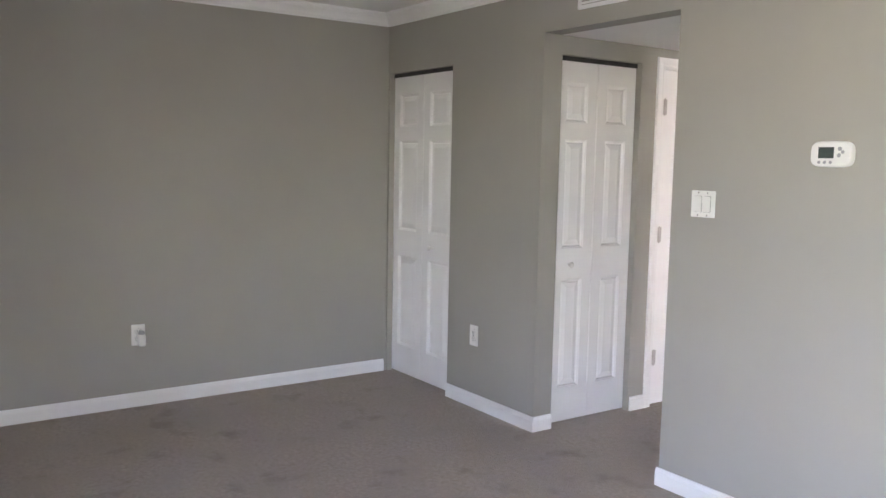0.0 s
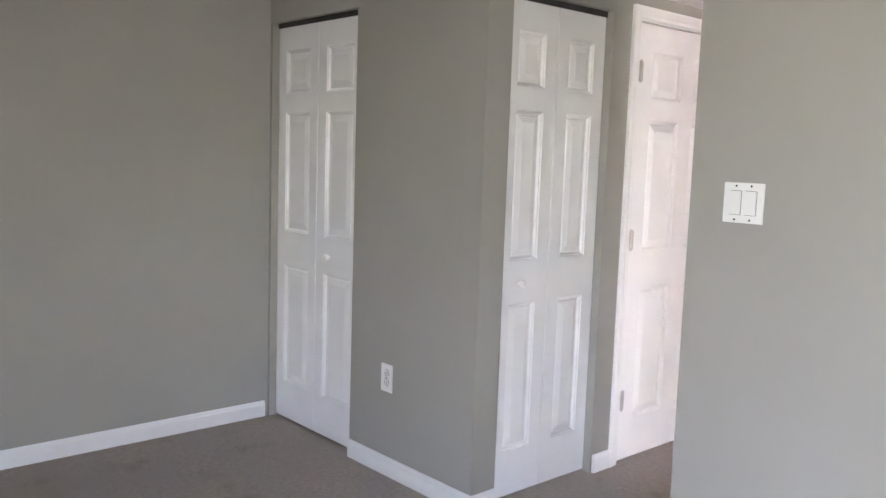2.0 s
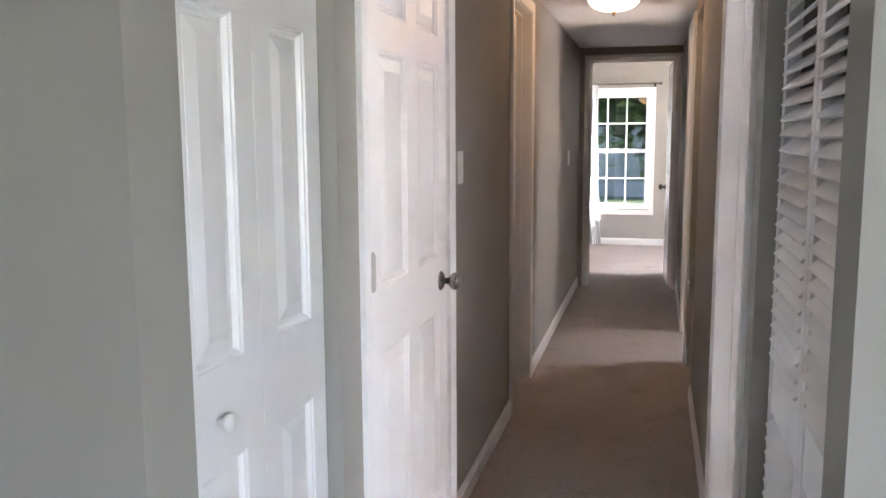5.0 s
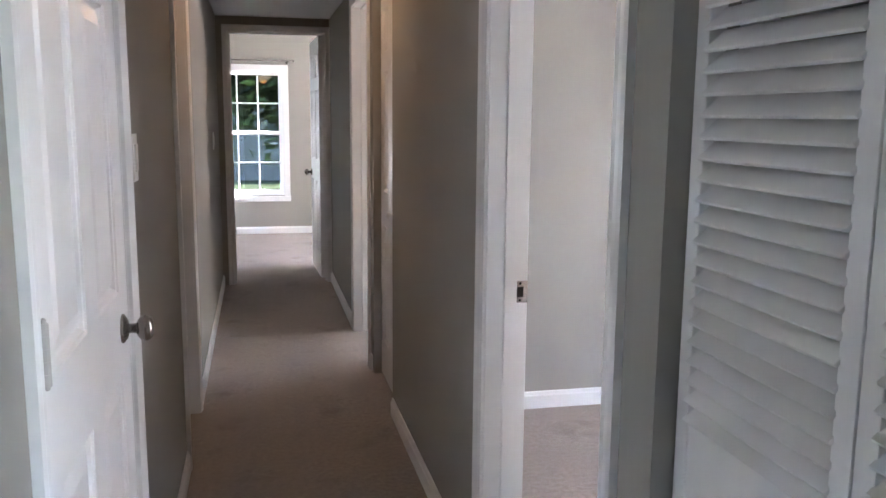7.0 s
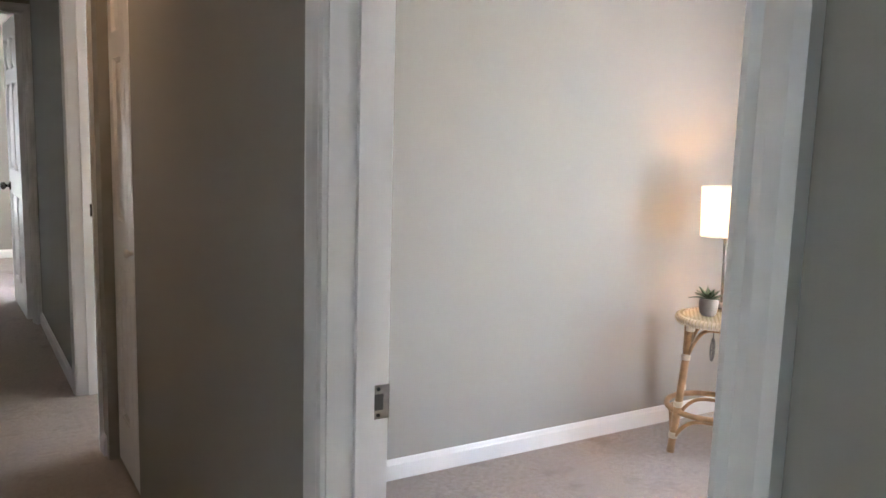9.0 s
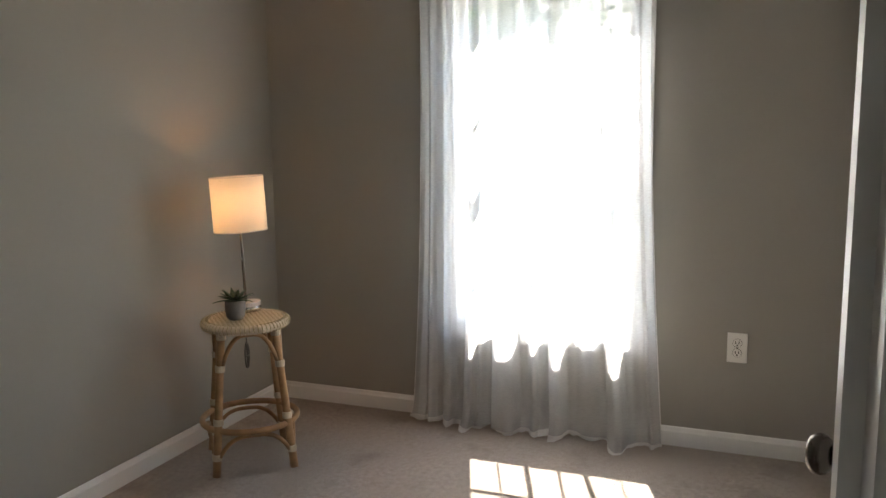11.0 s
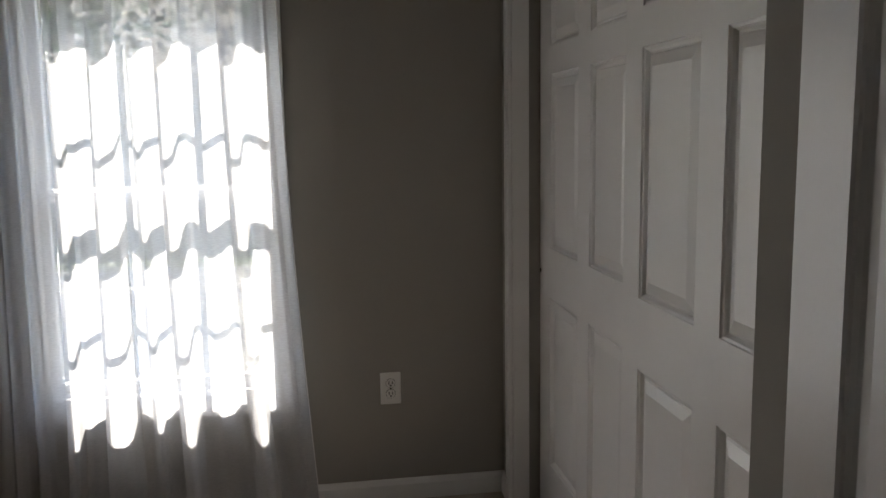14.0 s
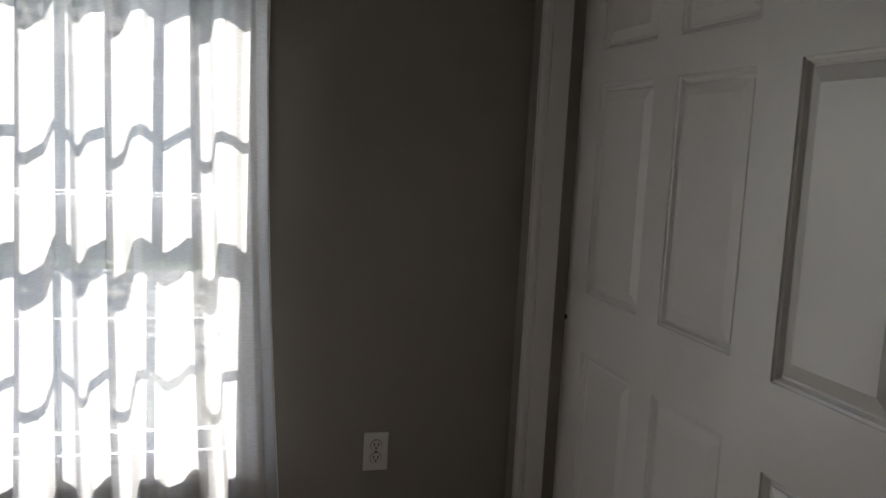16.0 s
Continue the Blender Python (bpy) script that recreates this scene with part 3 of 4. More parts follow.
def louver_door(m, w):
    d = thing("door_8", m, "closed white painted louvred bifold closet door", "louvred door", kind="structure")
    lw = (w - 0.012) / 2
    h0, h1, t, st = 0.015, 2.0, 0.028, 0.034
    rail = ((h0, h0 + 0.14), (0.800, 0.925), (h1 - 0.075, h1))
    slat = None
    for i in (0, 1):
        x0 = 0.004 + i * (lw + 0.004)
        for a in (x0, x0 + lw - st):
            part("stile", box(a, a + st, 0, t, h0, h1, 0.002), LOUV, d)
        for z0, z1 in rail:
            part("rail", box(x0 + st, x0 + lw - st, 0.003, t - 0.003, z0, z1, 0.0015), LOUV, d)
        for z0, z1 in ((rail[0][1], rail[1][0]), (rail[1][1], rail[2][0])):
            n = int((z1 - z0) / 0.0300)
            for k in range(n):
                z = z0 + (k + 0.5) * (z1 - z0) / n
                if slat is None:
                    bm = box(-(lw / 2 - st) - 0.004, lw / 2 - st + 0.004, -0.003, 0.003, -0.0215, 0.0215, 0.0015)
                    slat = part("slat", bm, LOUV, d)
                    slat.matrix_basis = pose(x0 + lw / 2, t / 2 - 0.004, z, -47)
                else:
                    again(slat, pose(x0 + lw / 2, t / 2 - 0.004, z, -47))
    part("track", box(0.0, w, 0.0, 0.03, 2.018, 2.045), DARK, d)
    return d


louver_door(pose(HALL_W + 0.036, LOUVER[1], 0, 0, 0, FACE_X_NEG), LOUVER[1] - LOUVER[0])

# bedroom closet: casing and two bypass doors
fr = door_trim(pose(CLO[1], R1_Y0 - 0.003, 0, 0, 0, FACE_Y_POS) @ pose(0.019, 0, 0), CLO[1] - CLO[0] - 0.019, 2.03, 0.06, "painted wooden casing round the wide bedroom closet", (False, False))
part("casing", box(-0.046, -0.005, -0.016, 0.0, 0, 2.09, 0.004), TRIM, fr)
part("casing_bead", box(-0.046, -0.036, -0.021, -0.016, 0, 2.09, 0.002), TRIM, fr)
part("head_casing", box(-0.005, 1.67, -0.016, 0.0, 2.035, 2.09, 0.004), TRIM, fr)
for nm, x1, yf in (("door_9", 3.865, 0.690), ("door_10", 2.925, 0.730)):
    d = thing(nm, pose(x1, yf, 0, 0, 0, FACE_Y_POS), "white six-panel sliding bedroom closet door, closed", "closet door", "sliding closet doors", "structure")
    o = 0.043 if nm == "door_9" else 0.0
    leaf("leaf", d, 0, 0.92 + o, 0.033, 2.01, ((0.105 + o, 0.405 + o), (0.515 + o, 0.815 + o)), z0=0.015)
    if nm == "door_9":
        part("finger_hole", lathe([(0.0001, 0.0015), (0.007, 0.0015), (0.008, 0.0)], pose(0.022, 0, 0.902, 90), 16, False), SLOT, d, "small dark finger hole")


# ---- windows ----
def double_hung(name, m, w, h, label, glass=GLASS):
    """Six-over-six double-hung window: m at the sill's middle in the wall's inner face, y outwards."""
    o = thing(name, m, label, "window", kind="structure")
    x = w / 2
    for a, b in ((-x - 0.06, -x + 0.006), (x - 0.006, x + 0.06)):
        part("side_casing", box(a, b, -0.016, 0.0, -0.012, h + 0.055, 0.004), TRIM, o)
    part("head_casing", box(-x - 0.06, x + 0.06, -0.017, 0.0, h - 0.006, h + 0.06, 0.004), TRIM, o)
    part("sill", box(-x - 0.065, x + 0.065, -0.024, 0.0, -0.068, -0.008, 0.004), TRIM, o)
    for a, b in ((-x, -x + 0.02), (x - 0.02, x)):
        part("window_frame", box(a, b, 0.0, 0.14, 0, h), VINYL, o)
    part("window_frame", box(-x + 0.02, x - 0.02, 0.0, 0.14, h - 0.02, h), VINYL, o)
    part("window_frame", box(-x + 0.02, x - 0.02, 0.0, 0.14, 0, 0.02), VINYL, o)
    ix = x - 0.02
    mid = 0.5 * h
    for (z0, z1, y) in ((0.02, mid + 0.018, 0.055), (mid - 0.018, h - 0.02, 0.085)):
        s = part("sash", box(-ix, -ix + 0.034, y, y + 0.028, z0, z1, 0.002), VINYL, o)
        part("sash_stile", box(ix - 0.034, ix, y, y + 0.028, z0, z1, 0.002), VINYL, s)
        for a, b in ((z0, z0 + 0.045), (z1 - 0.036, z1)):
            part("sash_rail", box(-ix + 0.034, ix - 0.034, y, y + 0.028, a, b, 0.002), VINYL, s)
        gx0, gx1, gz0, gz1 = -ix + 0.034, ix - 0.034, z0 + 0.045, z1 - 0.036
        for k in (1, 2):
            gx = gx0 + (gx1 - gx0) * k / 3
            part("muntin", box(gx - 0.009, gx + 0.009, y + 0.008, y + 0.020, gz0, gz1), VINYL, s)
        gz = (gz0 + gz1) / 2
        part("muntin", box(gx0, gx1, y + 0.0075, y + 0.0205, gz - 0.009, gz + 0.009), VINYL, s)
        for c in range(3):
            for r in range(2):
                a, b = gx0 + (gx1 - gx0) * c / 3, gx0 + (gx1 - gx0) * (c + 1) / 3
                e, f = (gz0, gz) if r == 0 else (gz, gz1)
                g = part("pane", box(a, b, y + 0.012, y + 0.016, e, f), glass, s)
                g.visible_shadow = False
    return o


double_hung("window_1", pose(R1_X, 2.07, 0.455, 0, 0, FACE_X_NEG), 0.83, 1.49, "white six-over-six double-hung window in bright sun")
# its panes hold back the outdoor brightness at the hall's high exposure
double_hung("window_2", pose(0.20, FAR_Y, 0.450, 0, 0, FACE_Y_NEG), 0.81, 1.44, "white six-over-six double-hung window onto green trees", DIMMED_GLASS)

# ---- outlets, switches, thermostat ----
def outlet(m, label, name="wall_outlet"):
    o = thing(name, m, label, "outlet")
    part("plate", box(-0.039, 0.039, -0.006, 0.0, -0.062, 0.062, 0.003), PLASTIC, o)
    for z in (-0.0205, 0.0205):
        r = part("receptacle", lathe([(0.0172, 0.0), (0.0172, 0.0085), (0.0165, 0.009)], pose(0, 0, z, 90), 24), PLASTIC, o)
        part("seam", lathe([(0.0184, 0.0), (0.0184, 0.0064)], pose(0, 0, z, 90), 24), SLOT, r)
        for a in (-0.0065, 0.0065):
            part("slot", box(a - 0.0017, a + 0.0017, -0.0096, -0.0088, z - 0.003, z + 0.0075), SLOT, r)
        part("slot", lathe([(0.0034, 0.0088), (0.0034, 0.0096)], pose(0, 0, z - 0.0085, 90), 12), SLOT, r)
    part("screw", lathe([(0.0032, 0.006), (0.0032, 0.0072)], pose(0, 0, 0, 90), 12), NICKEL, o)
    return o


outlet(pose(-0.549, 0, 0.436, 0, 0, FACE_Y_NEG), "white duplex wall outlet low on the grey wall")
outlet(pose(R1_X, 1.240, 0.446, 0, 0, FACE_X_NEG), "white duplex wall outlet beside the sheer curtain")
outlet(pose(-1.58, -1.680, 0.425, 0, 0, FACE_X_POS), "white wall outlet holding a plug-in air freshener")
p = thing("air_freshener", pose(-1.58, -1.669, 0.405, 0, 0, FACE_X_POS), "small white plug-in air freshener in an outlet", "air freshener")
part("body", box(-0.021, 0.021, -0.055, -0.010, -0.042, 0.030, 0.012), PLASTIC, p)
part("cap", lathe([(0.018, 0.0), (0.018, 0.014), (0.012, 0.020), (0.0001, 0.021)], pose(0, -0.032, 0.028), 20, False), BUTTON, p, "grey translucent vent cap", True)

s = thing("light_switch", pose(1.059, 0, 1.306, 0, 0, FACE_Y_NEG), "white double rocker switch plate on the grey wall", "light switch")
part("plate", box(-0.061, 0.061, -0.006, 0, -0.057, 0.057, 0.003), PLASTIC, s)
for x in (-0.023, 0.023):
    part("gap", box(x - 0.0175, x + 0.0175, -0.0066, -0.0058, -0.0345, 0.0345), SLOT, s, "dark gap round the rocker")
    part("rocker", box(x - 0.0165, x + 0.0165, -0.0105, -0.004, -0.0335, 0.0335, 0.002), PLASTIC, s)
    for z in (-0.048, 0.048):
        part("screw", lathe([(0.003, 0.006), (0.003, 0.0072)], pose(x, 0, z, 90), 12), NICKEL, s)
s = thing("light_switch", pose(0, 1.925, 1.272, 0, 0, FACE_X_POS), "white single switch plate in the dim hallway", "light switch")
part("plate", box(-0.036, 0.036, -0.006, 0, -0.058, 0.058, 0.003), PLASTIC, s)
part("rocker", box(-0.0165, 0.0165, -0.0105, -0.005, -0.0335, 0.0335, 0.002), PLASTIC, s)
s = thing("light_switch", pose(0, 5.75, 1.20, 0, 0, FACE_X_POS), "white single switch plate near the hallway's end", "light switch")
part("plate", box(-0.036, 0.036, -0.006, 0, -0.058, 0.058, 0.003), PLASTIC, s)
part("rocker", box(-0.0165, 0.0165, -0.0105, -0.005, -0.0335, 0.0335, 0.002), PLASTIC, s)

th = thing("thermostat", pose(1.632, 0, 1.520, 0, 0, FACE_Y_NEG), "white digital wall thermostat with a dark display", "thermostat")
bm = bmesh.new()
rings = []
for depth, inset in ((0.0, 0.0), (0.020, 0.0), (0.0255, 0.002), (0.028, 0.006)):
    ring = []
    for i in range(40):
        a = 2 * math.pi * i / 40
        ca, sa = math.cos(a), math.sin(a)
        ring.append(bm.verts.new((math.copysign(abs(ca) ** 0.45, ca) * (0.080 - inset), -depth, math.copysign(abs(sa) ** 0.55, sa) * (0.048 - inset))))
    rings.append(ring)
for r0, r1 in zip(rings, rings[1:]):
    for i in range(40):
        bm.faces.new((r0[i], r0[(i + 1) % 40], r1[(i + 1) % 40], r1[i]))
bm.faces.new(rings[-1])
bm.faces.new(rings[0][::-1])
bmesh.ops.recalc_face_normals(bm, faces=bm.faces)
part("body", bm, PLASTIC, th)
part("display", box(-0.047, 0.014, -0.0292, -0.026, -0.015, 0.026, 0.001), SCREEN, th, "dark grey display")
for x, z, r in ((-0.042, -0.030, 0.006), (-0.020, -0.030, 0.006), (0.003, -0.030, 0.006), (0.036, 0.020, 0.0075), (0.048, 0.008, 0.0065), (0.034, -0.004, 0.0075)):
    part("button", lathe([(r, 0.027), (r, 0.0295), (r * 0.7, 0.030)], pose(x, 0, z, 90), 18), BUTTON, th)

v = thing("air_vent", pose(0.415, 0, 2.31, 0, 0, FACE_Y_NEG), "white return air grille above the hallway opening", "air vent")
for a, b, c, e in ((-0.165, 0.165, -0.085, -0.065), (-0.165, 0.165, 0.065, 0.085), (-0.165, -0.145, -0.065, 0.065), (0.145, 0.165, -0.065, 0.065)):
    part("frame", box(a, b, -0.010, 0, c, e, 0.002), TRIM, v)
for i in range(7):
    part("slat", box(-0.145, 0.145, -0.008, -0.001, -0.060 + i * 0.0185, -0.050 + i * 0.0185, 0.001), TRIM, v)

# ---- hall ceiling light ----
hl = thing("ceiling_light", pose(0.44, 3.62, HALL_TOP), "lit flush hallway ceiling light with a frosted glass bowl", "ceiling light")
part("canopy", lathe([(0.0001, -0.001), (0.115, -0.001), (0.125, -0.012), (0.125, -0.030), (0.118, -0.036)], None, 40, False), BRASS, hl, "brass rim", True)
g = part("globe", lathe([(0.138, -0.030), (0.140, -0.045), (0.130, -0.075), (0.105, -0.100), (0.065, -0.116), (0.018, -0.122), (0.0001, -0.122)], None, 40, False), GLOBE, hl, "glowing frosted glass bowl", True)
g.visible_shadow = False
part("finial", lathe([(0.0001, -0.121), (0.012, -0.122), (0.013, -0.128), (0.007, -0.132), (0.009, -0.140), (0.0001, -0.146)], None, 20, False), BRASS, hl, "", True)


# ---- curtains ----
def curtain(name, m, label, tops, bottoms, height, tongues, seed, mat=None, puddle=0.0):
    """A sheer panel: x across, y into the room, z up. tops and bottoms give its side edges;
    tongues are the stand-out folds (place across, half width, depth), between them the cloth waves softly."""
    rng = random.Random(seed)
    ph = [rng.random() * 6.28 for _ in range(12)]
    nu, nv = 420, 90

    def ease(a, b, q):
        q = min(1.0, max(0.0, (q - a) / (b - a)))
        return q * q * (3 - 2 * q)

    me_v, me_f = [], []
    for j in range(nv + 1):
        v = j / nv
        z = height * (1 - v)
        grow = 0.55 + 0.42 * v
        for i in range(nu + 1):
            u = i / nu
            y = 0.022 + 0.013 * math.sin(31 * u + ph[0] + 0.9 * v) + 0.009 * math.sin(57 * u + ph[1] - 1.3 * v) + 0.002 * math.sin(150 * u + ph[2] + 3 * v)
            sh = 0.0
            for k, (c, hw, dp) in enumerate(tongues):
                c = c + 0.008 * math.sin(2.4 * v + ph[3 + k % 8])
                hw = hw * (0.85 + 0.45 * v)
                q = abs(u - c)
                f = 1 - ease(hw, hw + 0.017, q)
                y += dp * grow * (f * (0.88 + 0.12 * math.cos(min(1.0, q / hw) * math.pi / 2)) + 0.13 * math.exp(-(q / 0.05) ** 2))
                sh += 0.004 * f * math.sin(2 * v + ph[3 + k % 8])
            left = tops[0] + (bottoms[0] - tops[0]) * v ** 2.2
            right = tops[1] + (bottoms[1] - tops[1]) * v ** 2.2
            x = left + (right - left) * u + sh
            zz = z
            if v > 0.6:
                q = (v - 0.6) / 0.4
                x += 0.010 * q * q * math.sin(17 * u + ph[5])
                zz += 0.012 * q * q * math.sin(13 * u + ph[6])
            if puddle and v > 0.95:
                q = (v - 0.95) / 0.05
                y += puddle * q * q * (0.55 + 0.5 * math.sin(21 * u + ph[7]) + 0.25 * math.sin(47 * u + ph[8]))
                zz = max(0.004 + 0.014 * abs(math.sin(19 * u + ph[1]) * math.sin(44 * u + ph[2])) * q, zz)
            zz = max(0.004, zz)
            me_v.append((x, -y, zz))
    for j in range(nv):
        for i in range(nu):
            a = j * (nu + 1) + i
            me_f.append((a, a + 1, a + nu + 2, a + nu + 1))
    c = thing(name, m, label, "curtain")
    hem_rows = nv - 1
    for nm, faces, mt in (("cloth", [f for q, f in enumerate(me_f) if q // nu < hem_rows], mat or SHEER), ("hem", [f for q, f in enumerate(me_f) if q // nu >= hem_rows], HEM)):
        me = bpy.data.meshes.new(nm)
        me.from_pydata(me_v, [], faces)
        me.materials.append(mt)
        for p in me.polygons:
            p.use_smooth = True
        ob = new(nm, me)
        ob.parent = c
        bm = bmesh.new()
        bm.from_mesh(me)
        bmesh.ops.delete(bm, geom=[v for v in bm.verts if not v.link_faces], context="VERTS")
        bm.to_mesh(me)
        bm.free()
    edge = [[me_v[j * (nu + 1) + i] for j in range(0, nv + 1, 2)] for i in (0, nu)]
    for pts in edge:
        part("side_seam", tube(pts, 0.0022, 6), HEM, c)
    return c


def curtain_rod(m, w, label):
    r = thing("curtain_rod", m, label, "curtain rod")
    part("pole", lathe([(0.008, -w / 2), (0.008, w / 2)], pose(0, -0.075, 0, 0, 90, 0), 16), NICKEL, r)
    for sg in (-1, 1):
        part("finial", lathe([(0.008, 0), (0.014, 0.006), (0.016, 0.018), (0.010, 0.030), (0.0001, 0.034)], pose(sg * w / 2, -0.075, 0, 0, 90 * sg, 0), 16, False), NICKEL, r, "", True)
        b = part("bracket", box(sg * (w / 2 - 0.05) - 0.006, sg * (w / 2 - 0.05) + 0.006, -0.082, 0.0, -0.014, -0.008), NICKEL, r)
        part("bracket_plate", box(sg * (w / 2 - 0.05) - 0.012, sg * (w / 2 - 0.05) + 0.012, -0.004, 0.0, -0.035, 0.02, 0.001), NICKEL, b)


curtain("curtain", pose(R1_X - 0.030, 2.07, 0, 0, 0, FACE_X_NEG), "white sheer cotton curtain hanging to the carpet in soft folds", (-0.525, 0.465), (-0.585, 0.555), 2.10, ((0.02, 0.020, 0.03), (0.09, 0.012, 0.05), (0.145, 0.010, 0.06), (0.245, 0.014, 0.085), (0.405, 0.030, 0.085), (0.505, 0.005, 0.03), (0.615, 0.018, 0.095), (0.825, 0.018, 0.10), (0.985, 0.02, 0.035)), 5, puddle=0.06)
curtain_rod(pose(R1_X, 2.07, 2.105, 0, 0, FACE_X_NEG), 1.25, "slim metal curtain rod over the bedroom window")
curtain("curtain", pose(-0.16, FAR_Y - 0.035, 0, 0, 0, FACE_Y_NEG), "white sheer curtain drawn aside at the far window", (-0.17, 0.13), (-0.20, 0.19), 1.985, ((0.15, 0.05, 0.05), (0.45, 0.06, 0.06), (0.8, 0.05, 0.05)), 9)
curtain_rod(pose(0.20, FAR_Y, 1.992, 0, 0, FACE_Y_NEG), 1.0, "slim metal curtain rod over the far window")


# ---- stool with lamp and plant ----
ST = Vector((3.255, 3.095, 0.0))
TOPZ = 0.596
st = thing("rattan_stool", pose(ST.x, ST.y, 0, 0, 0, 0), "round rattan stool with a woven cane seat, beside the wall", "stool")
part("seat", lathe([(0.0001, TOPZ - 0.028), (0.150, TOPZ - 0.028), (0.152, TOPZ - 0.008), (0.146, TOPZ - 0.002), (0.0001, TOPZ)], None, 48, False), WEAVE, st, "woven cane seat")
rim = part("seat_rim", tube([(0.158 * math.cos(a), 0.158 * math.sin(a), TOPZ - 0.018) for a in [2 * math.pi * i / 48 for i in range(48)]], 0.0175, 10, True), BINDING, st, "rim wrapped in pale cane", True)
wrap = None
for i in range(64):
    a = 2 * math.pi * i / 64
    if wrap is None:
        wrap = part("wrap", tube([(0.0192 * math.cos(b), 0.0, 0.0192 * math.sin(b)) for b in [2 * math.pi * q / 10 for q in range(10)]], 0.0022, 5, True), WEAVE, rim)
        wrap.matrix_basis = pose(0.158, 0, TOPZ - 0.018, 0, 0, 0)
    else:
        again(wrap, Matrix.Rotation(a, 4, "Z") @ pose(0.158, 0, TOPZ - 0.018))
LEGA = [math.radians(a) for a in (-5, 85, 175, 265)]


def leg_at(a, z):
    r = 0.215 - 0.072 * (z / TOPZ)
    return Vector((r * math.cos(a), r * math.sin(a), z))


for a in LEGA:
    lg = part("leg", tube([leg_at(a, z) for z in (0, 0.15, 0.3, 0.45, TOPZ - 0.03)], [0.0165, 0.016, 0.0155, 0.015, 0.015], 12), RATTAN, st, "", True)
    for z in (0.078, 0.215, 0.425, TOPZ - 0.045):
        c = leg_at(a, z)
        part("binding", lathe([(0.0185, -0.013), (0.0195, -0.008), (0.0195, 0.008), (0.0185, 0.013)], Matrix.Translation(c), 14), BINDING, lg, "pale cane wrap")
# hoop round the legs, low
for z, rr in ((0.180, 0.190),):
    part("foot_ring", tube([(rr * math.cos(b), rr * math.sin(b), z) for b in [2 * math.pi * q / 56 for q in range(56)]], 0.0125, 10, True), RATTAN, st, "", True)
# bent braces between neighbouring legs, under the seat and under the ring
for i in range(4):
    a0, a1 = LEGA[i], LEGA[(i + 1) % 4]
    if a1 < a0:
        a1 += 2 * math.pi
    for zb, zt, dip in ((0.435, TOPZ - 0.042, 0.9), (0.078, 0.158, 0.9)):
        pts = []
        for q in range(17):
            s = q / 16
            ang = a0 + (a1 - a0) * (0.07 + 0.86 * s)
            z = zb + (zt - zb) * (1 - abs(2 * s - 1) ** 3.2)
            c0 = leg_at(a0, z) * (1 - s) + leg_at(a1, z) * s
            c1 = leg_at(ang, z)
            c = c0 * 0.45 + Vector((c1.x, c1.y, z)) * 0.55
            pts.append(c)
        part("brace", tube(pts, 0.0085, 8), RATTAN, st, "", True)

LP = Vector((3.352, 3.150, TOPZ + 0.004))
lm = thing("table_lamp", pose(*LP, -2.8, 0, 0), "lit table lamp with a white drum shade and marble base", "lamp")
part("base", lathe([(0.0001, 0.0), (0.056, 0.0), (0.056, 0.020), (0.054, 0.0215), (0.0001, 0.0215)], None, 40, False), CHROME, lm, "chrome base ring", True)
part("marble_disc", lathe([(0.0001, 0.0215), (0.0555, 0.0215), (0.0555, 0.036), (0.053, 0.0385), (0.0001, 0.0385)], None, 40, False), MARBLE, lm, "pale marble disc")
part("stem", tube([(-0.010, 0, 0.035), (-0.006, 0, 0.2), (-0.002, 0, 0.45)], 0.0055, 12), BRONZE, lm, "slim dark metal stem", True)
part("pull_chain", tube([(-0.022, -0.006, 0.36), (-0.022, -0.006, 0.225)], 0.0012, 6), CHROME, lm)
part("pull_knob", lathe([(0.0001, 0.213), (0.004, 0.215), (0.005, 0.220), (0.0001, 0.227)], Matrix.Translation((-0.022, -0.006, 0)), 12, False), CHROME, lm, "", True)
SZ0, SZ1, SR = 0.335, 0.557, 0.109
bm = bmesh.new()
add_lathe(bm, [(SR, SZ0), (SR, SZ1)], None, 56, False)
part("shade", bm, SHADE, lm, "white linen drum shade, glowing", True)
for z in (SZ0, SZ1):
    part("shade_wire", tube([(SR * math.cos(b), SR * math.sin(b), z) for b in [2 * math.pi * q / 56 for q in range(56)]], 0.0022, 6, True), MARBLE, lm)
part("bulb", lathe([(0.0001, 0.495), (0.018, 0.488), (0.028, 0.468), (0.028, 0.452), (0.016, 0.43), (0.013, 0.41)], None, 20, False), glow_material("bulb_glass", (1.0, 0.60, 0.28), 1.2, (0.8, 0.75, 0.65)), lm, "", True).visible_shadow = False
part("spider", tube([(-SR, 0, SZ1 - 0.012), (0, 0, SZ1 - 0.03), (SR, 0, SZ1 - 0.012)], 0.0018, 6), CHROME, lm)

co = thing("power_cord", pose(ST.x - 0.085, ST.y - 0.06, 0), "bundled grey lamp cord hanging under the stool", "cord")
for i in range(3):
    o = 0.004 * i
    part("loop", tube([((0.014 - o) * math.sin(q * 0.3927), o * 0.5, 0.465 + 0.050 * math.cos(q * 0.3927)) for q in range(16)], 0.0028, 6, True), CORD, co)
part("tie", tube([(0.012 * math.cos(q * 0.785), 0.006 * math.sin(q * 0.785), 0.465) for q in range(8)], 0.003, 6, True), CORD, co)
part("lead", tube([(0, 0, 0.513), (0.004, 0.004, 0.54), (0.02, 0.03, TOPZ - 0.03)], 0.0026, 6), CORD, co)

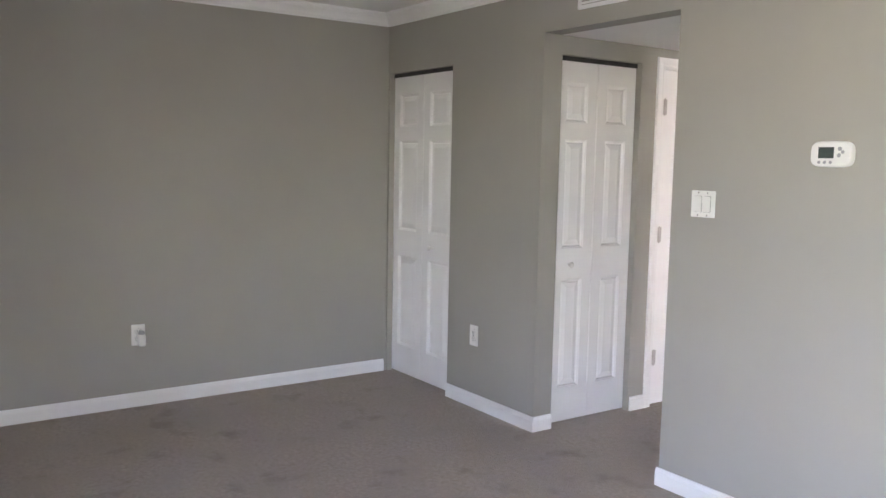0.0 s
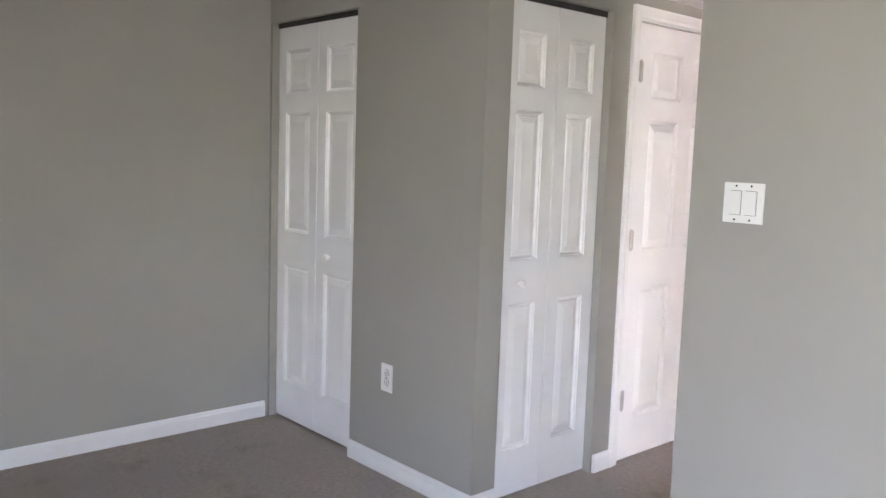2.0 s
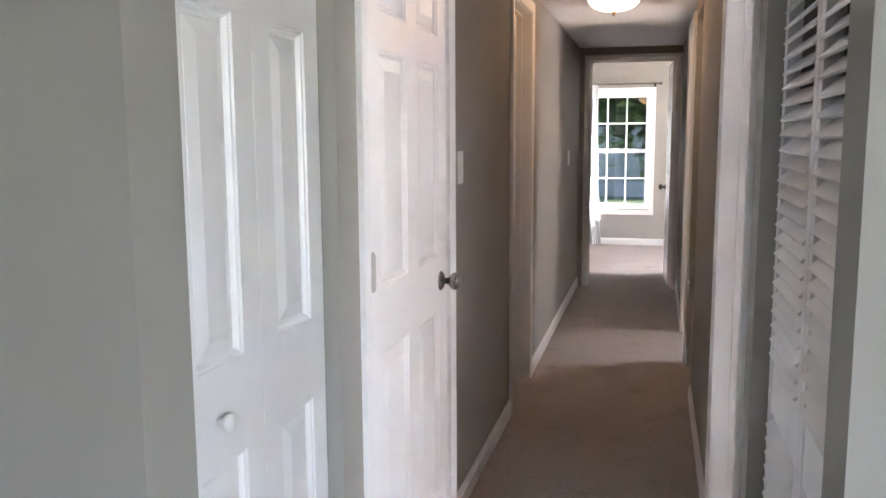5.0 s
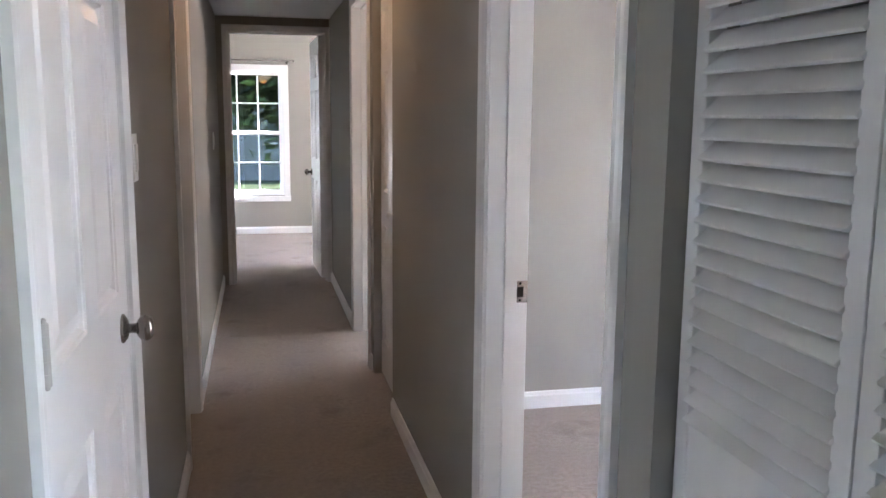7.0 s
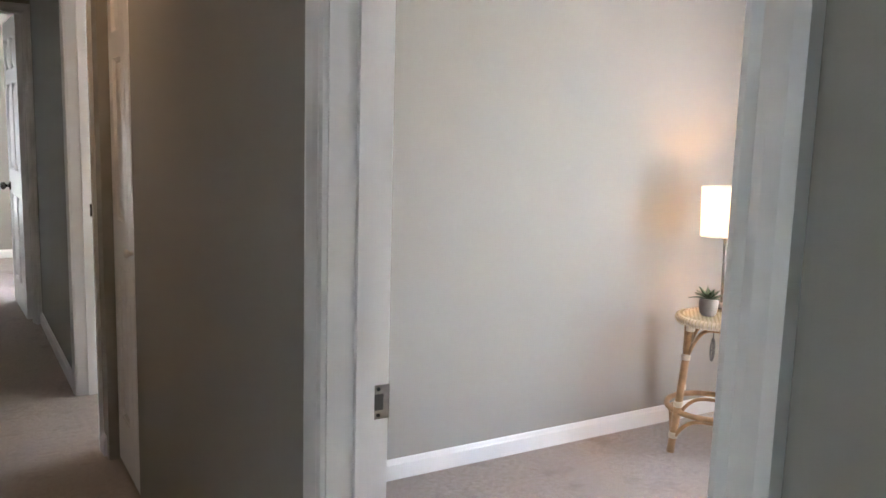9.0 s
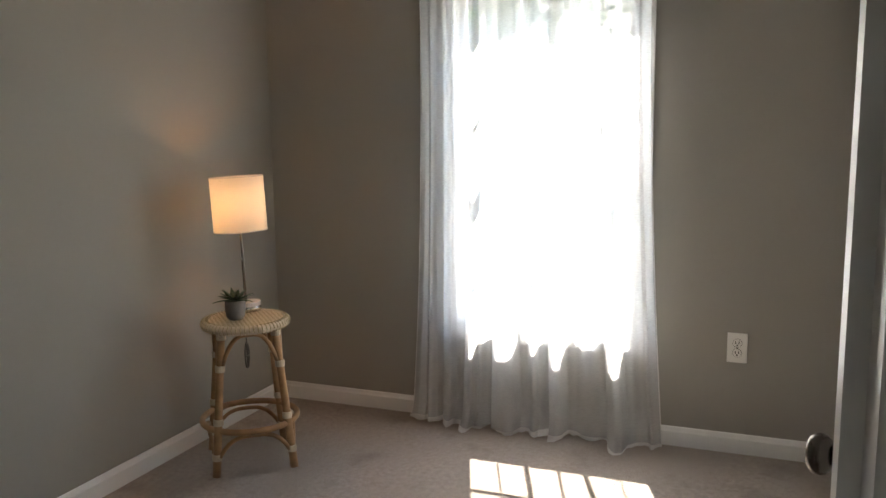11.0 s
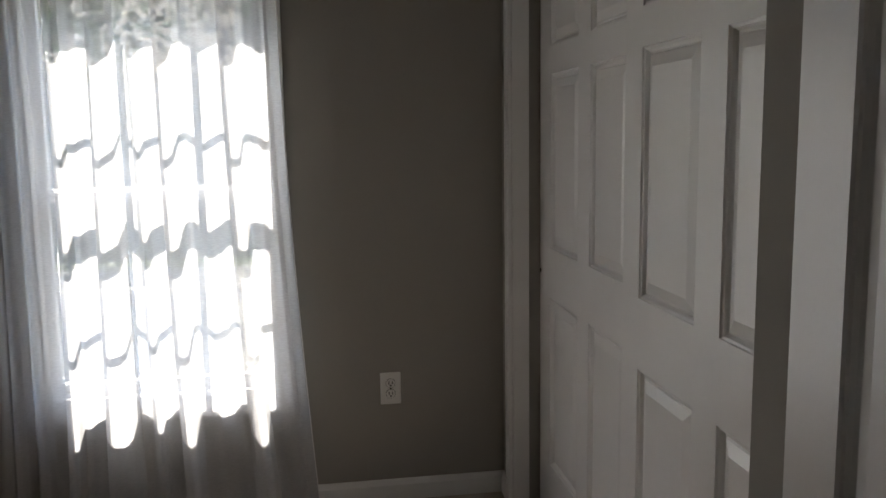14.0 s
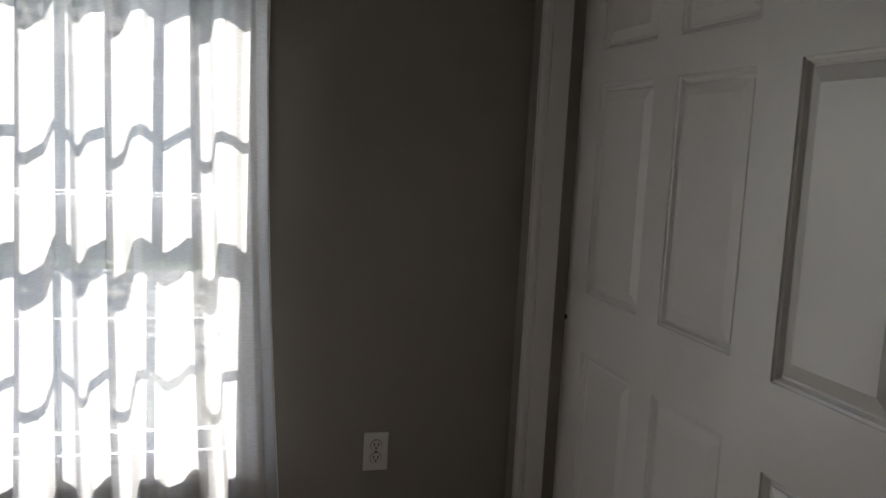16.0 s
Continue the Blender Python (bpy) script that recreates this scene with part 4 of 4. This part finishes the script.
pt = thing("potted_succulent", pose(3.205, 3.105, TOPZ + 0.003), "small dark green succulent in a grey pot", "plant")
part("pot", lathe([(0.0001, 0.0), (0.026, 0.0), (0.036, 0.012), (0.041, 0.045), (0.040, 0.075), (0.036, 0.078), (0.034, 0.066), (0.0001, 0.064)], None, 28, False), POT, pt, "rounded grey concrete pot", True)
part("soil", lathe([(0.0001, 0.070), (0.0335, 0.069)], None, 24, False), SOIL, pt)
rng = random.Random(4)
for i in range(24):
    a = i * 2.39996 + rng.uniform(-0.2, 0.2)
    tier = i / 23
    ln = (0.092 - 0.05 * tier) * rng.uniform(0.85, 1.15)
    up = 0.15 + 1.0 * tier
    bm = bmesh.new()
    rows = []
    for q in range(7):
        s = q / 6
        r = 0.008 + ln * s * math.cos(up * (1 - 0.25 * s))
        z = 0.075 + ln * s * math.sin(up) - 0.020 * s * s * (1 - tier)
        wd = 0.0130 * math.sin(math.pi * (0.15 + 0.85 * s) ** 0.8) * (1 - s * s * 0.6) + 0.0006
        c, n = Vector((r * math.cos(a), r * math.sin(a), z)), Vector((-math.sin(a), math.cos(a), 0))
        rows.append([bm.verts.new(c + n * wd + Vector((0, 0, 0.002))), bm.verts.new(c + Vector((0, 0, -0.003 * (1 - s)))), bm.verts.new(c - n * wd + Vector((0, 0, 0.002))), bm.verts.new(c + Vector((0, 0, 0.0045 * (1 - s))))])
    for r0, r1 in zip(rows, rows[1:]):
        for k in range(4):
            bm.faces.new((r0[k], r0[(k + 1) % 4], r1[(k + 1) % 4], r1[k]))
    part("leaf", bm, LEAF, pt, "", True)

# ---- outdoors ----
tagged(part("pavement", box(4.3, 13.0, -8, 12, -0.46, -0.43), STONE), "pale concrete patio outside the bedroom window", "patio", kind="structure")
tagged(part("ground", box(-400, 400, -400, 400, -0.62, -0.45), GRASS), "mown green lawn around the house", "ground", kind="structure")


def tree(m, h, crown_r, n, mats, seed, label):
    rng = random.Random(seed)
    t = thing("tree", m, label, "tree", "trees outside")
    part("trunk", tube([(0, 0, 0), (0.05, 0.02, h * 0.3), (0.0, 0.06, h * 0.6), (0.04, 0.0, h * 0.92)], [h * 0.035, h * 0.026, h * 0.017, h * 0.005], 10), BARK, t, "", True)
    tips = []
    for i in range(14):
        a, z = i * 2.4 + rng.random(), h * (0.28 + 0.045 * i)
        ln = crown_r * (1.0 - 0.045 * i) * rng.uniform(0.7, 1.05)
        e = Vector((ln * math.cos(a), ln * math.sin(a), z + ln * 0.45))
        mid = Vector((e.x * 0.5, e.y * 0.5, z + ln * 0.18))
        part("limb", tube([(0, 0, z), mid, e], [h * 0.010, h * 0.006, h * 0.002], 6), BARK, t)
        tips += [mid, e, (mid + e) / 2]
    for q, mt in enumerate(mats):
        vs, fs = [], []
        for i in range(n // len(mats)):
            c = rng.choice(tips) + Vector((rng.gauss(0, 1), rng.gauss(0, 1), rng.gauss(0, 0.8))) * crown_r * 0.22
            s = rng.uniform(0.05, 0.12)
            e = Euler((rng.uniform(-1, 1), rng.uniform(-1, 1), rng.uniform(0, 6.3))).to_matrix()
            b = len(vs)
            for p in ((-1.6, 0, 0), (0, -0.6, 0.15), (1.6, 0, 0), (0, 0.6, 0.15)):
                vs.append(c + e @ (Vector(p) * s))
            fs += [(b, b + 1, b + 2), (b, b + 2, b + 3)]
        me = bpy.data.meshes.new("crown")
        me.from_pydata(vs, [], fs)
        me.materials.append(mt)
        ob = new("crown", me)
        ob.parent = t
        tagged(ob, kind="stuff")
    return t


tree(pose(0.9, 14.2, -0.5), 6.0, 2.0, 9000, (TREE1, TREE2), 2, "leafy green tree outside the far window")
tree(pose(-1.6, 16.0, -0.5), 7.0, 2.4, 8000, (TREE1, TREE1), 5, "tall light green tree behind the far window")
tree(pose(1.7, 13.2, -0.5), 3.4, 1.0, 3500, (TREE2, TREE1), 8, "dark green shrub-like tree close to the far window")
tree(pose(15.0, 6.5, -0.5), 8.5, 2.8, 8000, (TREE1, TREE2), 11, "broad green tree beyond the bedroom window")
tree(pose(19.0, 1.0, -0.5), 9.0, 3.0, 8000, (TREE1, TREE2), 12, "broad green tree beyond the bedroom window")


def house(m, w, dp, h, label, mat):
    o = thing("house", m, label, "house")
    part("wall", box(-w / 2, w / 2, 0, dp, 0, h), mat, o)
    for i in range(int(h / 0.16)):
        part("siding_board", box(-w / 2 - 0.01, w / 2 + 0.01, -0.022, -0.002, i * 0.16 + 0.012, i * 0.16 + 0.157), mat, o)
    bm = bmesh.new()
    p = [bm.verts.new(c) for c in ((-w / 2 - 0.3, -0.4, h), (w / 2 + 0.3, -0.4, h), (w / 2 + 0.3, dp + 0.4, h), (-w / 2 - 0.3, dp + 0.4, h), (-w / 2 - 0.3, dp / 2, h + dp * 0.3), (w / 2 + 0.3, dp / 2, h + dp * 0.3))]
    for f in ((0, 1, 5, 4), (2, 3, 4, 5), (0, 4, 3), (1, 2, 5), (0, 3, 2, 1)):
        bm.faces.new([p[i] for i in f])
    part("roof", bm, ROOFM, o)
    for x in (-w / 4, w / 4):
        wnd = part("window", box(x - 0.55, x + 0.55, -0.05, -0.02, 1.0, 2.3), VINYL, o)
        part("pane", box(x - 0.48, x + 0.48, -0.056, -0.048, 1.07, 2.23), SCREEN, wnd)
    return o


house(pose(17.0, 3.0, -0.45, 0, 0, FACE_X_NEG), 16, 7, 3.0, "pale sided single-storey house across the lawn", SIDING)
house(pose(-1.2, 24.0, -0.45, 0, 0, FACE_Y_NEG), 9, 6, 3.0, "pale white-sided house behind the trees", SHED)
